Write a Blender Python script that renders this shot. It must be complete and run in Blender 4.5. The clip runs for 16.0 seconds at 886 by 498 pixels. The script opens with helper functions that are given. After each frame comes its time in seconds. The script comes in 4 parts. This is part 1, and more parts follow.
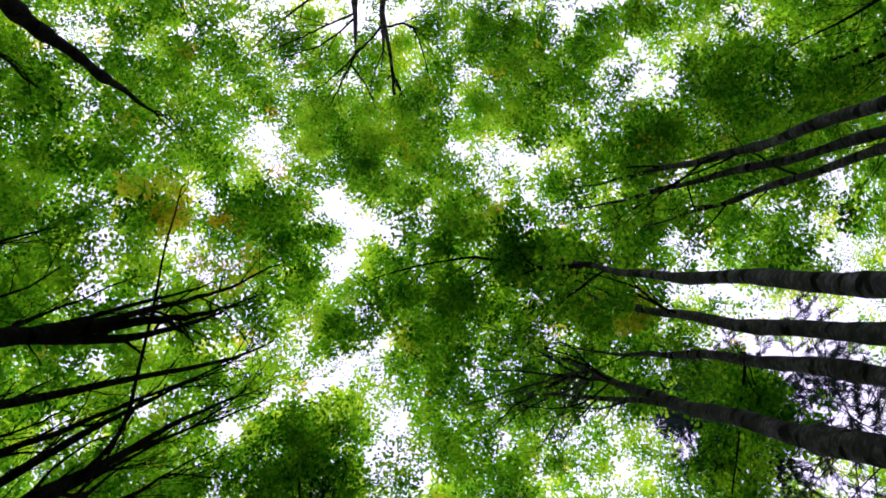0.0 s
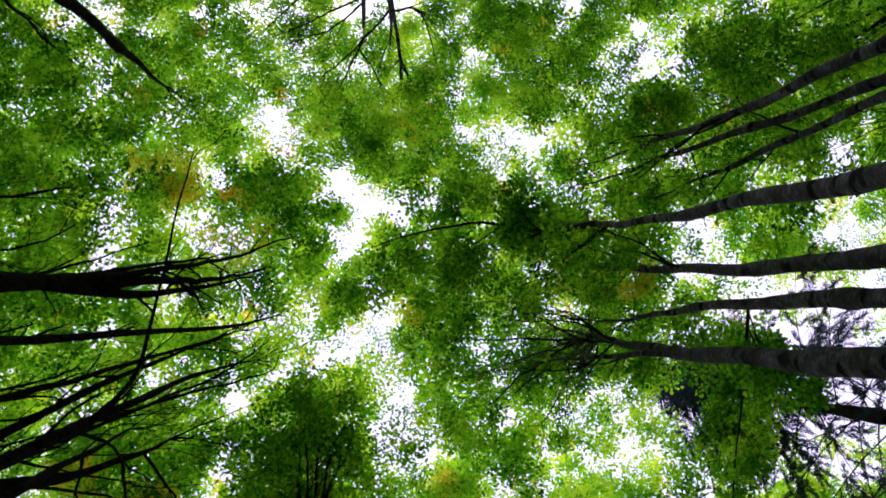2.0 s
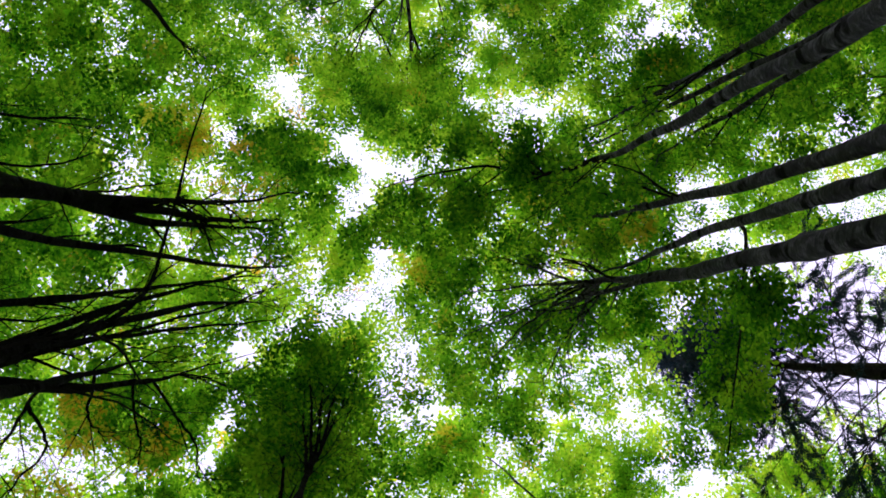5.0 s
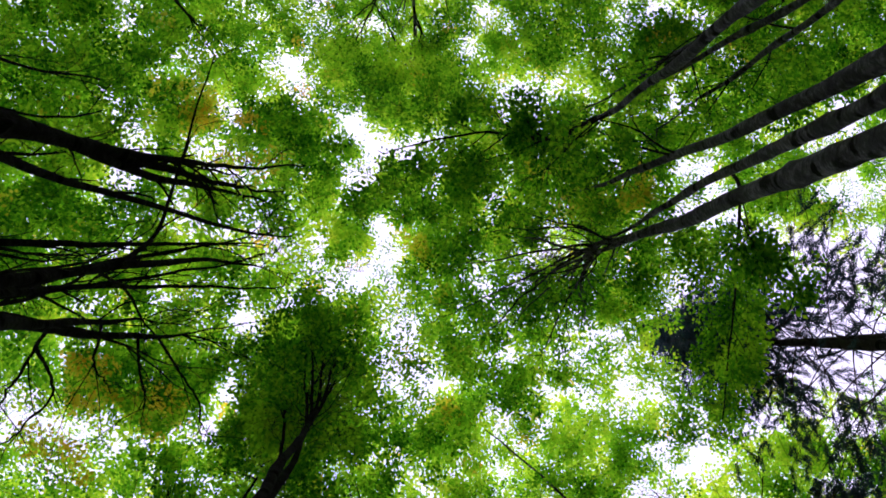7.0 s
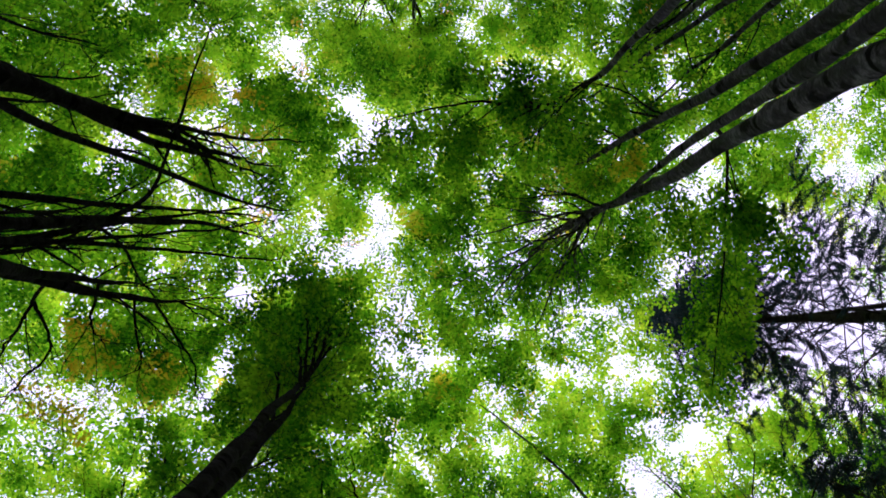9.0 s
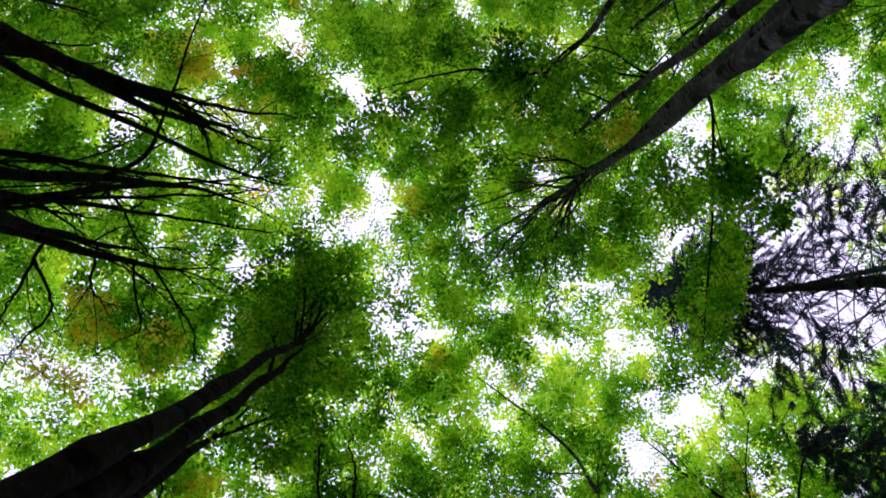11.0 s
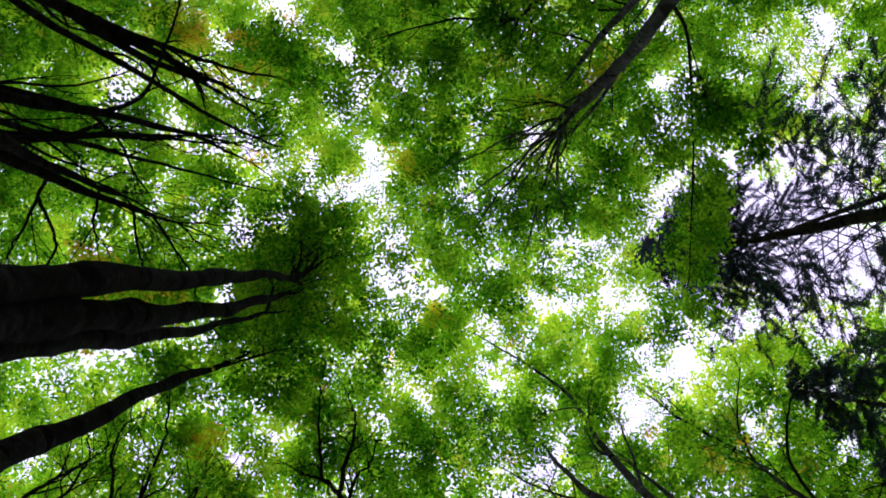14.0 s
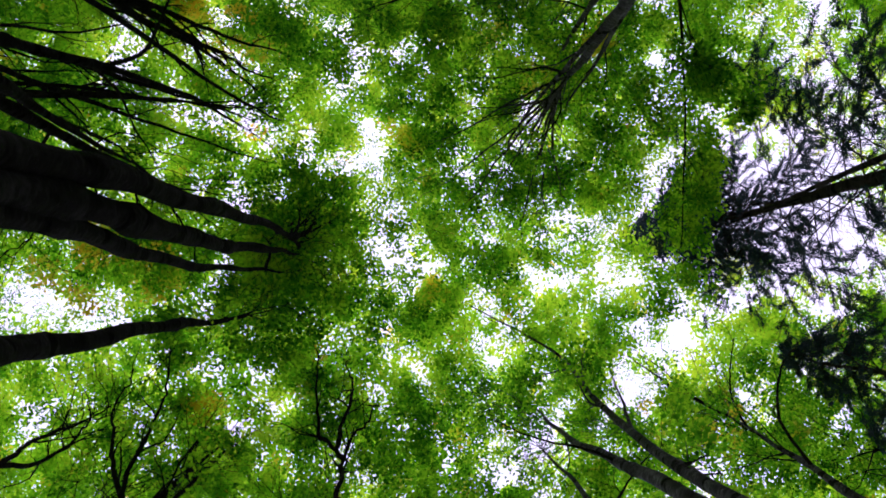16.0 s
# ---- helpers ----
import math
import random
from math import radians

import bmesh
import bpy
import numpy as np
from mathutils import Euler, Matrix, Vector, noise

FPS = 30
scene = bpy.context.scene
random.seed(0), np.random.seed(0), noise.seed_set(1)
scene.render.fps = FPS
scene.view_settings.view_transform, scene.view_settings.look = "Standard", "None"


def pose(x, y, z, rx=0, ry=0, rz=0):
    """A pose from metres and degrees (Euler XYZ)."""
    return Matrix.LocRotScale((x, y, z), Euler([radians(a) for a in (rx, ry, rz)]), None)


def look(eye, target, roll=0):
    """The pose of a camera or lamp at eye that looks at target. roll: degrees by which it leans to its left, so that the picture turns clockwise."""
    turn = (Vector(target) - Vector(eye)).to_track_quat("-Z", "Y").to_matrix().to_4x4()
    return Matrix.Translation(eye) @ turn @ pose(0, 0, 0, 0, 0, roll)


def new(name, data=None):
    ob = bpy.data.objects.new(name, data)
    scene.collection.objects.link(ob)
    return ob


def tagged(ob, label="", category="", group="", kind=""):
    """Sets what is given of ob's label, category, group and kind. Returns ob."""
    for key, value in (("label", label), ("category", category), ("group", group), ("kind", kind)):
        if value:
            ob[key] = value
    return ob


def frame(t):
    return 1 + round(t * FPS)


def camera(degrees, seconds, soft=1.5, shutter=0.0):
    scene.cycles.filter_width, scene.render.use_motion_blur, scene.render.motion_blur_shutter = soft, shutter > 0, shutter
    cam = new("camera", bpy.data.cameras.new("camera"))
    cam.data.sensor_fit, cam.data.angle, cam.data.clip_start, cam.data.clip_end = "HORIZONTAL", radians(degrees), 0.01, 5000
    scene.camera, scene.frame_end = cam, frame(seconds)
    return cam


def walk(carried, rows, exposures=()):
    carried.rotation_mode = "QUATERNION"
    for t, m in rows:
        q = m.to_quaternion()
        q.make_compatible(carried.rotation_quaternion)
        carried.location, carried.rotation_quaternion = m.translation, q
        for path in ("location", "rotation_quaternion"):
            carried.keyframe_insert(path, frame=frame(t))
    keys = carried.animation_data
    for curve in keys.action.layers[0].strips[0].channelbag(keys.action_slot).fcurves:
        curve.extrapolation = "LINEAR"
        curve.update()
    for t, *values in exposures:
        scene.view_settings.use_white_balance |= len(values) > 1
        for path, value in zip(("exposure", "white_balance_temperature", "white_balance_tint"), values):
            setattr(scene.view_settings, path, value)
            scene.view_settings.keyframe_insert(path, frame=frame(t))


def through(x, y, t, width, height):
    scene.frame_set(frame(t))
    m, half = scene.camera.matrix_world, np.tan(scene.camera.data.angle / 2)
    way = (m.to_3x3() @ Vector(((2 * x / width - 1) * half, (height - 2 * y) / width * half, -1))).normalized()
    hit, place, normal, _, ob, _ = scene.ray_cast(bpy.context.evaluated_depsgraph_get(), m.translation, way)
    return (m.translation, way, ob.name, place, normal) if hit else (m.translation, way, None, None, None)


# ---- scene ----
import collections
cam = camera(75.2, 16.0, soft=1.7)
METRES, EYE, TILT, LEAN, TURN = 8.0, 1.6, 93.6, 7.4, 0.0
ROWS = [
    (0.0, 0.0, 0.0, 0.0, 0.0, -0.0, 0.0),
    (0.5, 0.0011, -0.0064, -0.0278, 0.14, 0.09, 0.12),
    (1.0, -0.0004, -0.0123, -0.0616, 0.26, 0.16, 0.14),
    (1.5, 0.0028, -0.0171, -0.0926, 0.46, 0.32, 0.02),
    (2.0, -0.0004, -0.025, -0.1224, 0.61, 0.39, -0.24),
    (2.5, 0.0022, -0.0284, -0.1533, 0.74, 0.37, -0.48),
    (3.0, 0.0021, -0.0323, -0.1802, 0.83, 0.36, -0.7),
    (3.5, 0.0056, -0.0392, -0.2098, 0.99, 0.32, -0.84),
    (4.0, 0.0078, -0.0449, -0.2422, 1.15, 0.24, -0.95),
    (6.5, 0.0122, -0.0848, -0.4158, 1.4, 0.97, -1.93),
    (7.0, 0.0187, -0.0901, -0.4452, 1.49, 0.94, -1.98),
    (7.5, 0.0262, -0.0947, -0.4708, 1.55, 0.96, -2.05),
    (8.0, 0.0344, -0.1024, -0.497, 1.63, 0.95, -2.16),
    (8.5, 0.0447, -0.1046, -0.5238, 1.66, 0.88, -2.23),
    (9.0, 0.0524, -0.1088, -0.5474, 1.71, 0.83, -2.24),
    (11.5, 0.1069, -0.1415, -0.6671, 2.36, 0.24, -1.73),
    (12.0, 0.1136, -0.148, -0.6948, 2.4, 0.3, -1.44),
    (12.5, 0.1186, -0.1585, -0.7253, 2.38, 0.18, -1.06),
    (13.0, 0.1231, -0.168, -0.7597, 2.35, 0.09, -0.76),
    (13.5, 0.1316, -0.1774, -0.7936, 2.4, 0.22, -0.61),
    (14.0, 0.139, -0.1878, -0.8284, 2.47, 0.21, -0.55),
    (14.5, 0.144, -0.1931, -0.8574, 2.46, 0.22, -0.55),
    (15.0, 0.1487, -0.1987, -0.8867, 2.52, 0.23, -0.56),
    (15.5, 0.1534, -0.2075, -0.9169, 2.52, 0.14, -0.56),
    (16.0, 0.1544, -0.2152, -0.9514, 2.45, 0.17, -0.65),
]
walk(cam, [(t, pose(0, 0, EYE, TILT, LEAN, TURN) @ pose(METRES * x, METRES * y, METRES * z, 90 + pitch, roll, yaw)) for t, x, y, z, yaw, pitch, roll in ROWS], [(0.0, 0.36, 6000, 30), (16.0, 0.36, 6000, 30)])


# ---- light: an overcast white sky ----
world = bpy.data.worlds.new("overcast_sky")
world.use_nodes = True
scene.world = world
wn, wl = world.node_tree.nodes, world.node_tree.links
sky = wn.new("ShaderNodeTexSky")
sky.sky_type, sky.sun_disc = "NISHITA", False
sky.sun_elevation, sky.sun_rotation = radians(58), radians(200)
sky.air_density, sky.dust_density, sky.ozone_density = 1.0, 6.0, 1.0
haze = wn.new("ShaderNodeMixRGB")
haze.inputs[0].default_value = 0.93
haze.inputs[2].default_value = (8.9, 8.6, 10.9, 1)  # a white cloud deck over the whole sky
wl.new(sky.outputs[0], haze.inputs[1])
wl.new(haze.outputs[0], wn["Background"].inputs["Color"])
wn["Background"].inputs["Strength"].default_value = 0.12

sun = new("sun", bpy.data.lights.new("sun", "SUN"))
sun.data.energy, sun.data.angle, sun.data.color = 0.8, radians(30), (1.0, 0.97, 0.92)
sun.matrix_world = look((6, -16, 40), (0, 0, 0))


# ---- materials ----
def nodes_of(name):
    m = bpy.data.materials.new(name)
    m.use_nodes = True
    n, l = m.node_tree.nodes, m.node_tree.links
    return m, n, l, n["Principled BSDF"], n["Material Output"]


def ramp(n, stops):
    r = n.new("ShaderNodeValToRGB")
    while len(r.color_ramp.elements) < len(stops):
        r.color_ramp.elements.new(0.5)
    for e, (p, c) in zip(r.color_ramp.elements, stops):
        e.position, e.color = p, (*c, 1)
    return r


def noise_tex(n, l, scale, detail=4, rough=0.6, stretch=None):
    tc = n.new("ShaderNodeNewGeometry")
    t = n.new("ShaderNodeTexNoise")
    t.inputs["Scale"].default_value, t.inputs["Detail"].default_value, t.inputs["Roughness"].default_value = scale, detail, rough
    if stretch:
        mp = n.new("ShaderNodeMapping")
        mp.inputs["Scale"].default_value = stretch
        l.new(tc.outputs["Position"], mp.inputs["Vector"])
        l.new(mp.outputs[0], t.inputs["Vector"])
    else:
        l.new(tc.outputs["Position"], t.inputs["Vector"])
    return t


def leaf_material(name, cool, warm, light, gloss=0.6, through=0.88):
    """Thin leaf: reflects a little, lets green light through; hue drifts from branch to branch and leaf to leaf."""
    m, n, l, bsdf, out = nodes_of(name)
    geo = n.new("ShaderNodeNewGeometry")
    big = noise_tex(n, l, 0.5, 4, 0.75)
    add = n.new("ShaderNodeMath")
    add.operation = "MULTIPLY_ADD"
    l.new(geo.outputs["Random Per Island"], add.inputs[0])
    add.inputs[1].default_value = 0.5
    mul = n.new("ShaderNodeMath")
    mul.operation = "MULTIPLY_ADD"
    l.new(big.outputs["Fac"], mul.inputs[0])
    mul.inputs[1].default_value, mul.inputs[2].default_value = 2.7, -1.1
    l.new(mul.outputs[0], add.inputs[2])
    r = ramp(n, [(0.1, cool), (0.5, warm), (0.95, light)])
    l.new(add.outputs[0], r.inputs[0])
    bsdf.inputs["Roughness"].default_value = gloss
    bsdf.inputs["Specular IOR Level"].default_value = 0.12
    dark = n.new("ShaderNodeMixRGB")
    dark.blend_type = "MULTIPLY"
    dark.inputs[0].default_value = 1.0
    dark.inputs[2].default_value = (0.55, 0.5, 0.6, 1)
    l.new(r.outputs[0], dark.inputs[1])
    l.new(dark.outputs[0], bsdf.inputs["Base Color"])
    tr = n.new("ShaderNodeBsdfTranslucent")
    l.new(r.outputs[0], tr.inputs["Color"])
    mix = n.new("ShaderNodeMixShader")
    mix.inputs[0].default_value = through
    l.new(bsdf.outputs[0], mix.inputs[1])
    l.new(tr.outputs[0], mix.inputs[2])
    l.new(mix.outputs[0], out.inputs["Surface"])
    return m


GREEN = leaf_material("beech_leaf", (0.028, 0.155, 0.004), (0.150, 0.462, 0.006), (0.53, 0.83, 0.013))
# the light tint: random patches, and the whole top layer as painted sunlight
LIME = leaf_material("light_green_leaf", (0.17, 0.5, 0.006), (0.45, 0.79, 0.014), (0.83, 0.95, 0.035))
AUTUMN = leaf_material("autumn_leaf", (0.95, 0.5, 0.02), (0.98, 0.72, 0.03), (0.98, 0.9, 0.06))
YELLOW = leaf_material("yellow_leaf", (0.85, 0.66, 0.02), (0.95, 0.8, 0.03), (0.97, 0.9, 0.08))
NEEDLE = leaf_material("spruce_needle", (0.018, 0.05, 0.052), (0.032, 0.08, 0.085), (0.055, 0.125, 0.13), 0.5, 0.2)


def bark_material(name, low, mid, high, patch, sheen=0.04):
    """Smooth beech bark: grey, blotched, with fine cross rings and dark scars."""
    m, n, l, bsdf, out = nodes_of(name)
    blot = noise_tex(n, l, 2.2, 5, 0.65)
    ring = noise_tex(n, l, 9.0, 5, 0.7, (1, 1, 2.6))
    fine = noise_tex(n, l, 60.0, 3, 0.6, (1, 1, 0.35))
    r = ramp(n, [(0.3, low), (0.52, mid), (0.7, high)])
    mx = n.new("ShaderNodeMath")
    mx.operation = "MULTIPLY_ADD"
    mx.inputs[1].default_value = 0.55
    l.new(ring.outputs["Fac"], mx.inputs[0])
    half = n.new("ShaderNodeMath")
    half.operation = "MULTIPLY"
    half.inputs[1].default_value = 0.5
    l.new(blot.outputs["Fac"], half.inputs[0])
    l.new(half.outputs[0], mx.inputs[2])
    l.new(mx.outputs[0], r.inputs[0])
    scar = noise_tex(n, l, 1.7, 3, 0.55, (1, 1, 1.9))
    mr = ramp(n, [(0.57, (0, 0, 0)), (0.63, (1, 1, 1))])
    l.new(scar.outputs["Fac"], mr.inputs[0])
    mix = n.new("ShaderNodeMixRGB")
    mix.inputs[2].default_value = (*patch, 1)
    l.new(mr.outputs[0], mix.inputs[0])
    l.new(r.outputs[0], mix.inputs[1])
    # dark crescents where old branches fell off
    brow = noise_tex(n, l, 1.15, 2, 0.45, (1.3, 1.3, 4.2))
    br = ramp(n, [(0.61, (0, 0, 0)), (0.66, (1, 1, 1))])
    l.new(brow.outputs["Fac"], br.inputs[0])
    mix2 = n.new("ShaderNodeMixRGB")
    mix2.inputs[2].default_value = (patch[0] * 0.5, patch[1] * 0.5, patch[2] * 0.5, 1)
    l.new(br.outputs[0], mix2.inputs[0])
    l.new(mix.outputs[0], mix2.inputs[1])
    l.new(mix2.outputs[0], bsdf.inputs["Base Color"])
    bsdf.inputs["Roughness"].default_value = 0.95
    bsdf.inputs["Specular IOR Level"].default_value = sheen
    b1 = n.new("ShaderNodeBump")
    b1.inputs["Strength"].default_value, b1.inputs["Distance"].default_value = 0.8, 0.05
    l.new(ring.outputs["Fac"], b1.inputs["Height"])
    b2 = n.new("ShaderNodeBump")
    b2.inputs["Strength"].default_value, b2.inputs["Distance"].default_value = 0.4, 0.008
    l.new(fine.outputs["Fac"], b2.inputs["Height"])
    l.new(b1.outputs[0], b2.inputs["Normal"])
    l.new(b2.outputs[0], bsdf.inputs["Normal"])
    return m


BARK = bark_material("beech_bark", (0.016, 0.015, 0.016), (0.058, 0.056, 0.059), (0.21, 0.2, 0.208), (0.015, 0.014, 0.014), 0.12)
# The same beech bark, near black: shade and backlight are put into the colour.
BARK_SHADED = bark_material("shaded_bark", (0.006, 0.0055, 0.0055), (0.013, 0.012, 0.012), (0.034, 0.032, 0.034), (0.005, 0.005, 0.0045))
TWIG = bark_material("twig_bark", (0.012, 0.011, 0.01), (0.022, 0.02, 0.018), (0.04, 0.036, 0.034), (0.012, 0.012, 0.01))
BARK_SPRUCE = bark_material("spruce_bark", (0.02, 0.018, 0.018), (0.045, 0.038, 0.036), (0.08, 0.07, 0.068), (0.02, 0.018, 0.016))

SOIL, n_, l_, bsdf_, out_ = nodes_of("leaf_litter")
lit = noise_tex(n_, l_, 7.0, 8, 0.75)
lr = ramp(n_, [(0.3, (0.025, 0.017, 0.01)), (0.5, (0.06, 0.038, 0.02)), (0.7, (0.11, 0.07, 0.035))])
l_.new(lit.outputs["Fac"], lr.inputs[0])
l_.new(lr.outputs[0], bsdf_.inputs["Base Color"])
bsdf_.inputs["Roughness"].default_value = 0.9
lb = n_.new("ShaderNodeBump")
lb.inputs["Strength"].default_value, lb.inputs["Distance"].default_value = 0.8, 0.05
l_.new(lit.outputs["Fac"], lb.inputs["Height"])
l_.new(lb.outputs[0], bsdf_.inputs["Normal"])

# ---- geometry helpers ----
rng = np.random.default_rng(7)


def ground_z(x, y):
    """A gentle slope that falls along the walk and levels out far away."""
    return -3.4 * np.tanh(y / 18.0) + 0.12 * np.sin(x * 0.35 + 1) * np.cos(y * 0.28)


def fill_mesh(name, verts, faces, mats, index=None, smooth=False):
    """A mesh from arrays; all faces have the same number of corners."""
    me = bpy.data.meshes.new(name)
    nv, (nf, k) = len(verts), faces.shape
    me.vertices.add(nv)
    me.vertices.foreach_set("co", np.ascontiguousarray(verts, dtype=np.float32).ravel())
    me.loops.add(nf * k)
    me.loops.foreach_set("vertex_index", np.ascontiguousarray(faces, dtype=np.int32).ravel())
    me.polygons.add(nf)
    me.polygons.foreach_set("loop_start", np.arange(0, nf * k, k, dtype=np.int32))
    if index is not None:
        me.polygons.foreach_set("material_index", index.astype(np.int32))
    for m in mats:
        me.materials.append(m)
    me.update(calc_edges=True)
    me.polygons.foreach_set("use_smooth", np.full(nf, smooth))
    return me


def part(name, me, parent, label=""):
    ob = new(name, me)
    ob.parent = parent
    ob.matrix_parent_inverse = Matrix.Translation(-parent.location)
    return tagged(ob, label)


def tube(path, radii, sides, rough=0.0):
    """A bent, tapering tube: vertices and four-cornered faces."""
    path, radii = np.asarray(path, float), np.asarray(radii, float)
    n = len(path)
    t = np.gradient(path, axis=0)
    t /= np.linalg.norm(t, axis=1)[:, None] + 1e-9
    ref = np.where(np.abs(t[:, 2:3]) > 0.8, np.array([[1.0, 0, 0]]), np.array([[0, 0, 1.0]]))
    if abs(t[0, 2]) > 0.8:
        ref = np.tile([1.0, 0, 0], (n, 1))
    else:
        ref = np.tile([0.13, 0.21, 1.0], (n, 1))
    u = np.cross(ref, t)
    u /= np.linalg.norm(u, axis=1)[:, None] + 1e-9
    w = np.cross(t, u)
    a = np.linspace(0, 2 * np.pi, sides, endpoint=False)
    r = radii[:, None] * (1 + rough * rng.normal(0, 1, (n, sides)))
    v = path[:, None] + r[..., None] * (np.cos(a)[None, :, None] * u[:, None] + np.sin(a)[None, :, None] * w[:, None])
    i = np.arange(n - 1)[:, None] * sides
    j = np.arange(sides)[None]
    k = (j + 1) % sides
    f = np.stack([i + j, i + k, i + sides + k, i + sides + j], -1).reshape(-1, 4)
    return v.reshape(-1, 3), f


def join(pieces):
    vs, fs, o = [], [], 0
    for v, f in pieces:
        vs.append(v), fs.append(f + o)
        o += len(v)
    return np.concatenate(vs), np.concatenate(fs)


def unit(v):
    v = np.asarray(v, float)
    return v / (np.linalg.norm(v) + 1e-9)


def bend_path(points, n=14, wobble=0.0):
    """A smooth line through a few points, with small irregular bends."""
    p = np.asarray(points, float)
    s = np.linspace(0, len(p) - 1, n)
    out = np.empty((n, 3))
    for k, x in enumerate(s):
        i = min(int(x), len(p) - 2)
        f = x - i
        a, b, c, d = p[max(i - 1, 0)], p[i], p[i + 1], p[min(i + 2, len(p) - 1)]
        out[k] = 0.5 * (2 * b + (c - a) * f + (2 * a - 5 * b + 4 * c - d) * f * f + (3 * b - a - 3 * c + d) * f ** 3)
    if wobble:
        out[1:-1] += np.cumsum(rng.normal(0, wobble, (n - 2, 3)), 0) * np.linspace(0.3, 1, n - 2)[:, None] * 0.5
    return out


LEAFY_ENDS = []
leaf_share = 0.0


def grow(start, way, length, r0, depth, out, rise=0.25, kids=4, splay=1.0):
    """A branch that curves up towards the light, with side branches; adds tubes to out."""
    n = 9 if depth > 1 else 7
    p, d, pts = np.array(start, float), unit(way), [np.array(start, float)]
    step = length / (n - 1)
    for _ in range(n - 1):
        d = unit(d + np.array([0, 0, rise * 0.3]) + rng.normal(0, 0.16, 3))
        p = p + d * step
        pts.append(p)
    pts = np.array(pts)
    out.append(tube(pts, np.maximum(r0 * np.linspace(1, 0.22, n), 0.006), 7 if r0 > 0.05 else 5 if r0 > 0.02 else 3))
    if depth == 0:
        for q in (pts[-1], pts[n // 2]):
            if rng.random() < leaf_share:
                LEAFY_ENDS.append(q)
    if depth > 0:
        for f in np.linspace(0.25, 0.95, kids) + rng.uniform(-0.06, 0.06, kids):
            i = min(int(f * (n - 1)), n - 2)
            along = unit(pts[i + 1] - pts[i])
            side = unit(np.cross(along, rng.normal(0, 1, 3)))
            side[2] *= 0.45
            grow(pts[i], along * 0.75 + side * rng.uniform(0.5, 0.9) * splay, length * (1 - 0.5 * f) * rng.uniform(0.4, 0.62), r0 * (1 - 0.7 * f) * 0.6, depth - 1, out, rise, max(kids - 1, 2), splay)


def stem_path(x6, y6, x18, y18, bx, by, top, step=0.16):
    z0 = float(ground_z(x6, y6)) - 0.15
    z = np.arange(z0, top, step)
    s = (z - 6) / 12
    b = 4 * s * (1 - s)
    low = np.clip((6 - z) / 8, 0, 1)
    x = x6 * (1 - s) + x18 * s + bx * b
    y = y6 * (1 - s) + y18 * s + by * b
    # the foot of the stem stands nearly plumb
    k6x, k6y = (x18 - x6) / 12 + bx / 3, (y18 - y6) / 12 + by / 3
    under = z < 6
    x[under] = x6 + k6x * (z[under] - 6) * (1 - 0.5 * low[under])
    y[under] = y6 + k6y * (z[under] - 6) * (1 - 0.5 * low[under])
    ph = rng.uniform(0, 6, 4)
    x = x + 0.035 * np.sin(z * 0.9 + ph[0]) + 0.02 * np.sin(z * 2.1 + ph[1])
    y = y + 0.035 * np.sin(z * 0.8 + ph[2]) + 0.02 * np.sin(z * 2.3 + ph[3])
    return np.stack([x, y, z], 1)


def stem_radii(path, r6, top):
    z, z0 = path[:, 2], path[0, 2]
    r = r6 * np.clip((top + 1.4 - z) / (top + 1.4 - 6), 0.02, 1.35) ** 0.88
    r *= 1 + 0.7 * np.exp(-(z - z0) / 0.45)
    for c in rng.uniform(3, top, 22):
        r *= 1 + rng.uniform(0.04, 0.24) * np.exp(-((z - c) / rng.uniform(0.1, 0.34)) ** 2)
    return r


TREES = []
WOOD = collections.defaultdict(list)  # the lines of the stems and limbs of each tree


def tree(name, stems, label, bark, group="trees of the wood", limbs=7, reach=3.2, leaders=5, low=11.0, lift=21.6, toward=(0, 0), leafy=0.03, splay=1.0):
    """A tree of one or more stems; each stem forks at its top into leaders that carry the crown."""
    global leaf_share
    x, y = stems[0][0], stems[0][1]
    base = new(name)
    base.location = (x, y, float(ground_z(x, y)))
    tagged(base, label, "tree", group)
    for x6, y6, x18, y18, bx, by, r, top in stems:
        p = stem_path(x6, y6, x18, y18, bx, by, top)
        rr = stem_radii(p, r, top)
        WOOD[base.name].append(p)
        part("trunk", fill_mesh("trunk", *tube(p, rr, 14 if r > 0.1 else 10, 0.026), [bark], smooth=True), base)
        end, along = p[-1], unit(p[-1] - p[-6])
        for k in range(leaders):
            a = k * 2.4 + rng.uniform(0, 1)
            way = along + np.array([np.cos(a) + toward[0] * 0.6, np.sin(a) + toward[1] * 0.6, 0]) * rng.uniform(0.25, 0.6) * splay
            out = []
            grow(end, way, (lift - top) * rng.uniform(0.85, 1.1) + 0.5, rr[-1] * rng.uniform(0.6, 0.9), 2, out, 0.3, 4, splay)
            part("limb", fill_mesh("limb", *join(out), [bark], smooth=True), base)
        leaf_share = leafy
        for k in range(limbs):
            f = rng.uniform(0, 1)
            z = low + (top - low) * f
            i = int(np.argmin(np.abs(p[:, 2] - z)))
            a = rng.uniform(0, 6.283)
            out = []
            grow(p[i], (np.cos(a) + toward[0], np.sin(a) + toward[1], rng.uniform(0.5, 1.3)), reach * rng.uniform(0.7, 1.2), rr[i] * rng.uniform(0.25, 0.42), 2, out, 0.3, 4, splay)
            part("limb", fill_mesh("limb", *join(out), [TWIG], smooth=True), base)
    leaf_share = 0.0
    TREES.append((base, np.array([0.5 * (stems[0][0] + stems[0][2]), 0.5 * (stems[0][1] + stems[0][3])])))
    return base


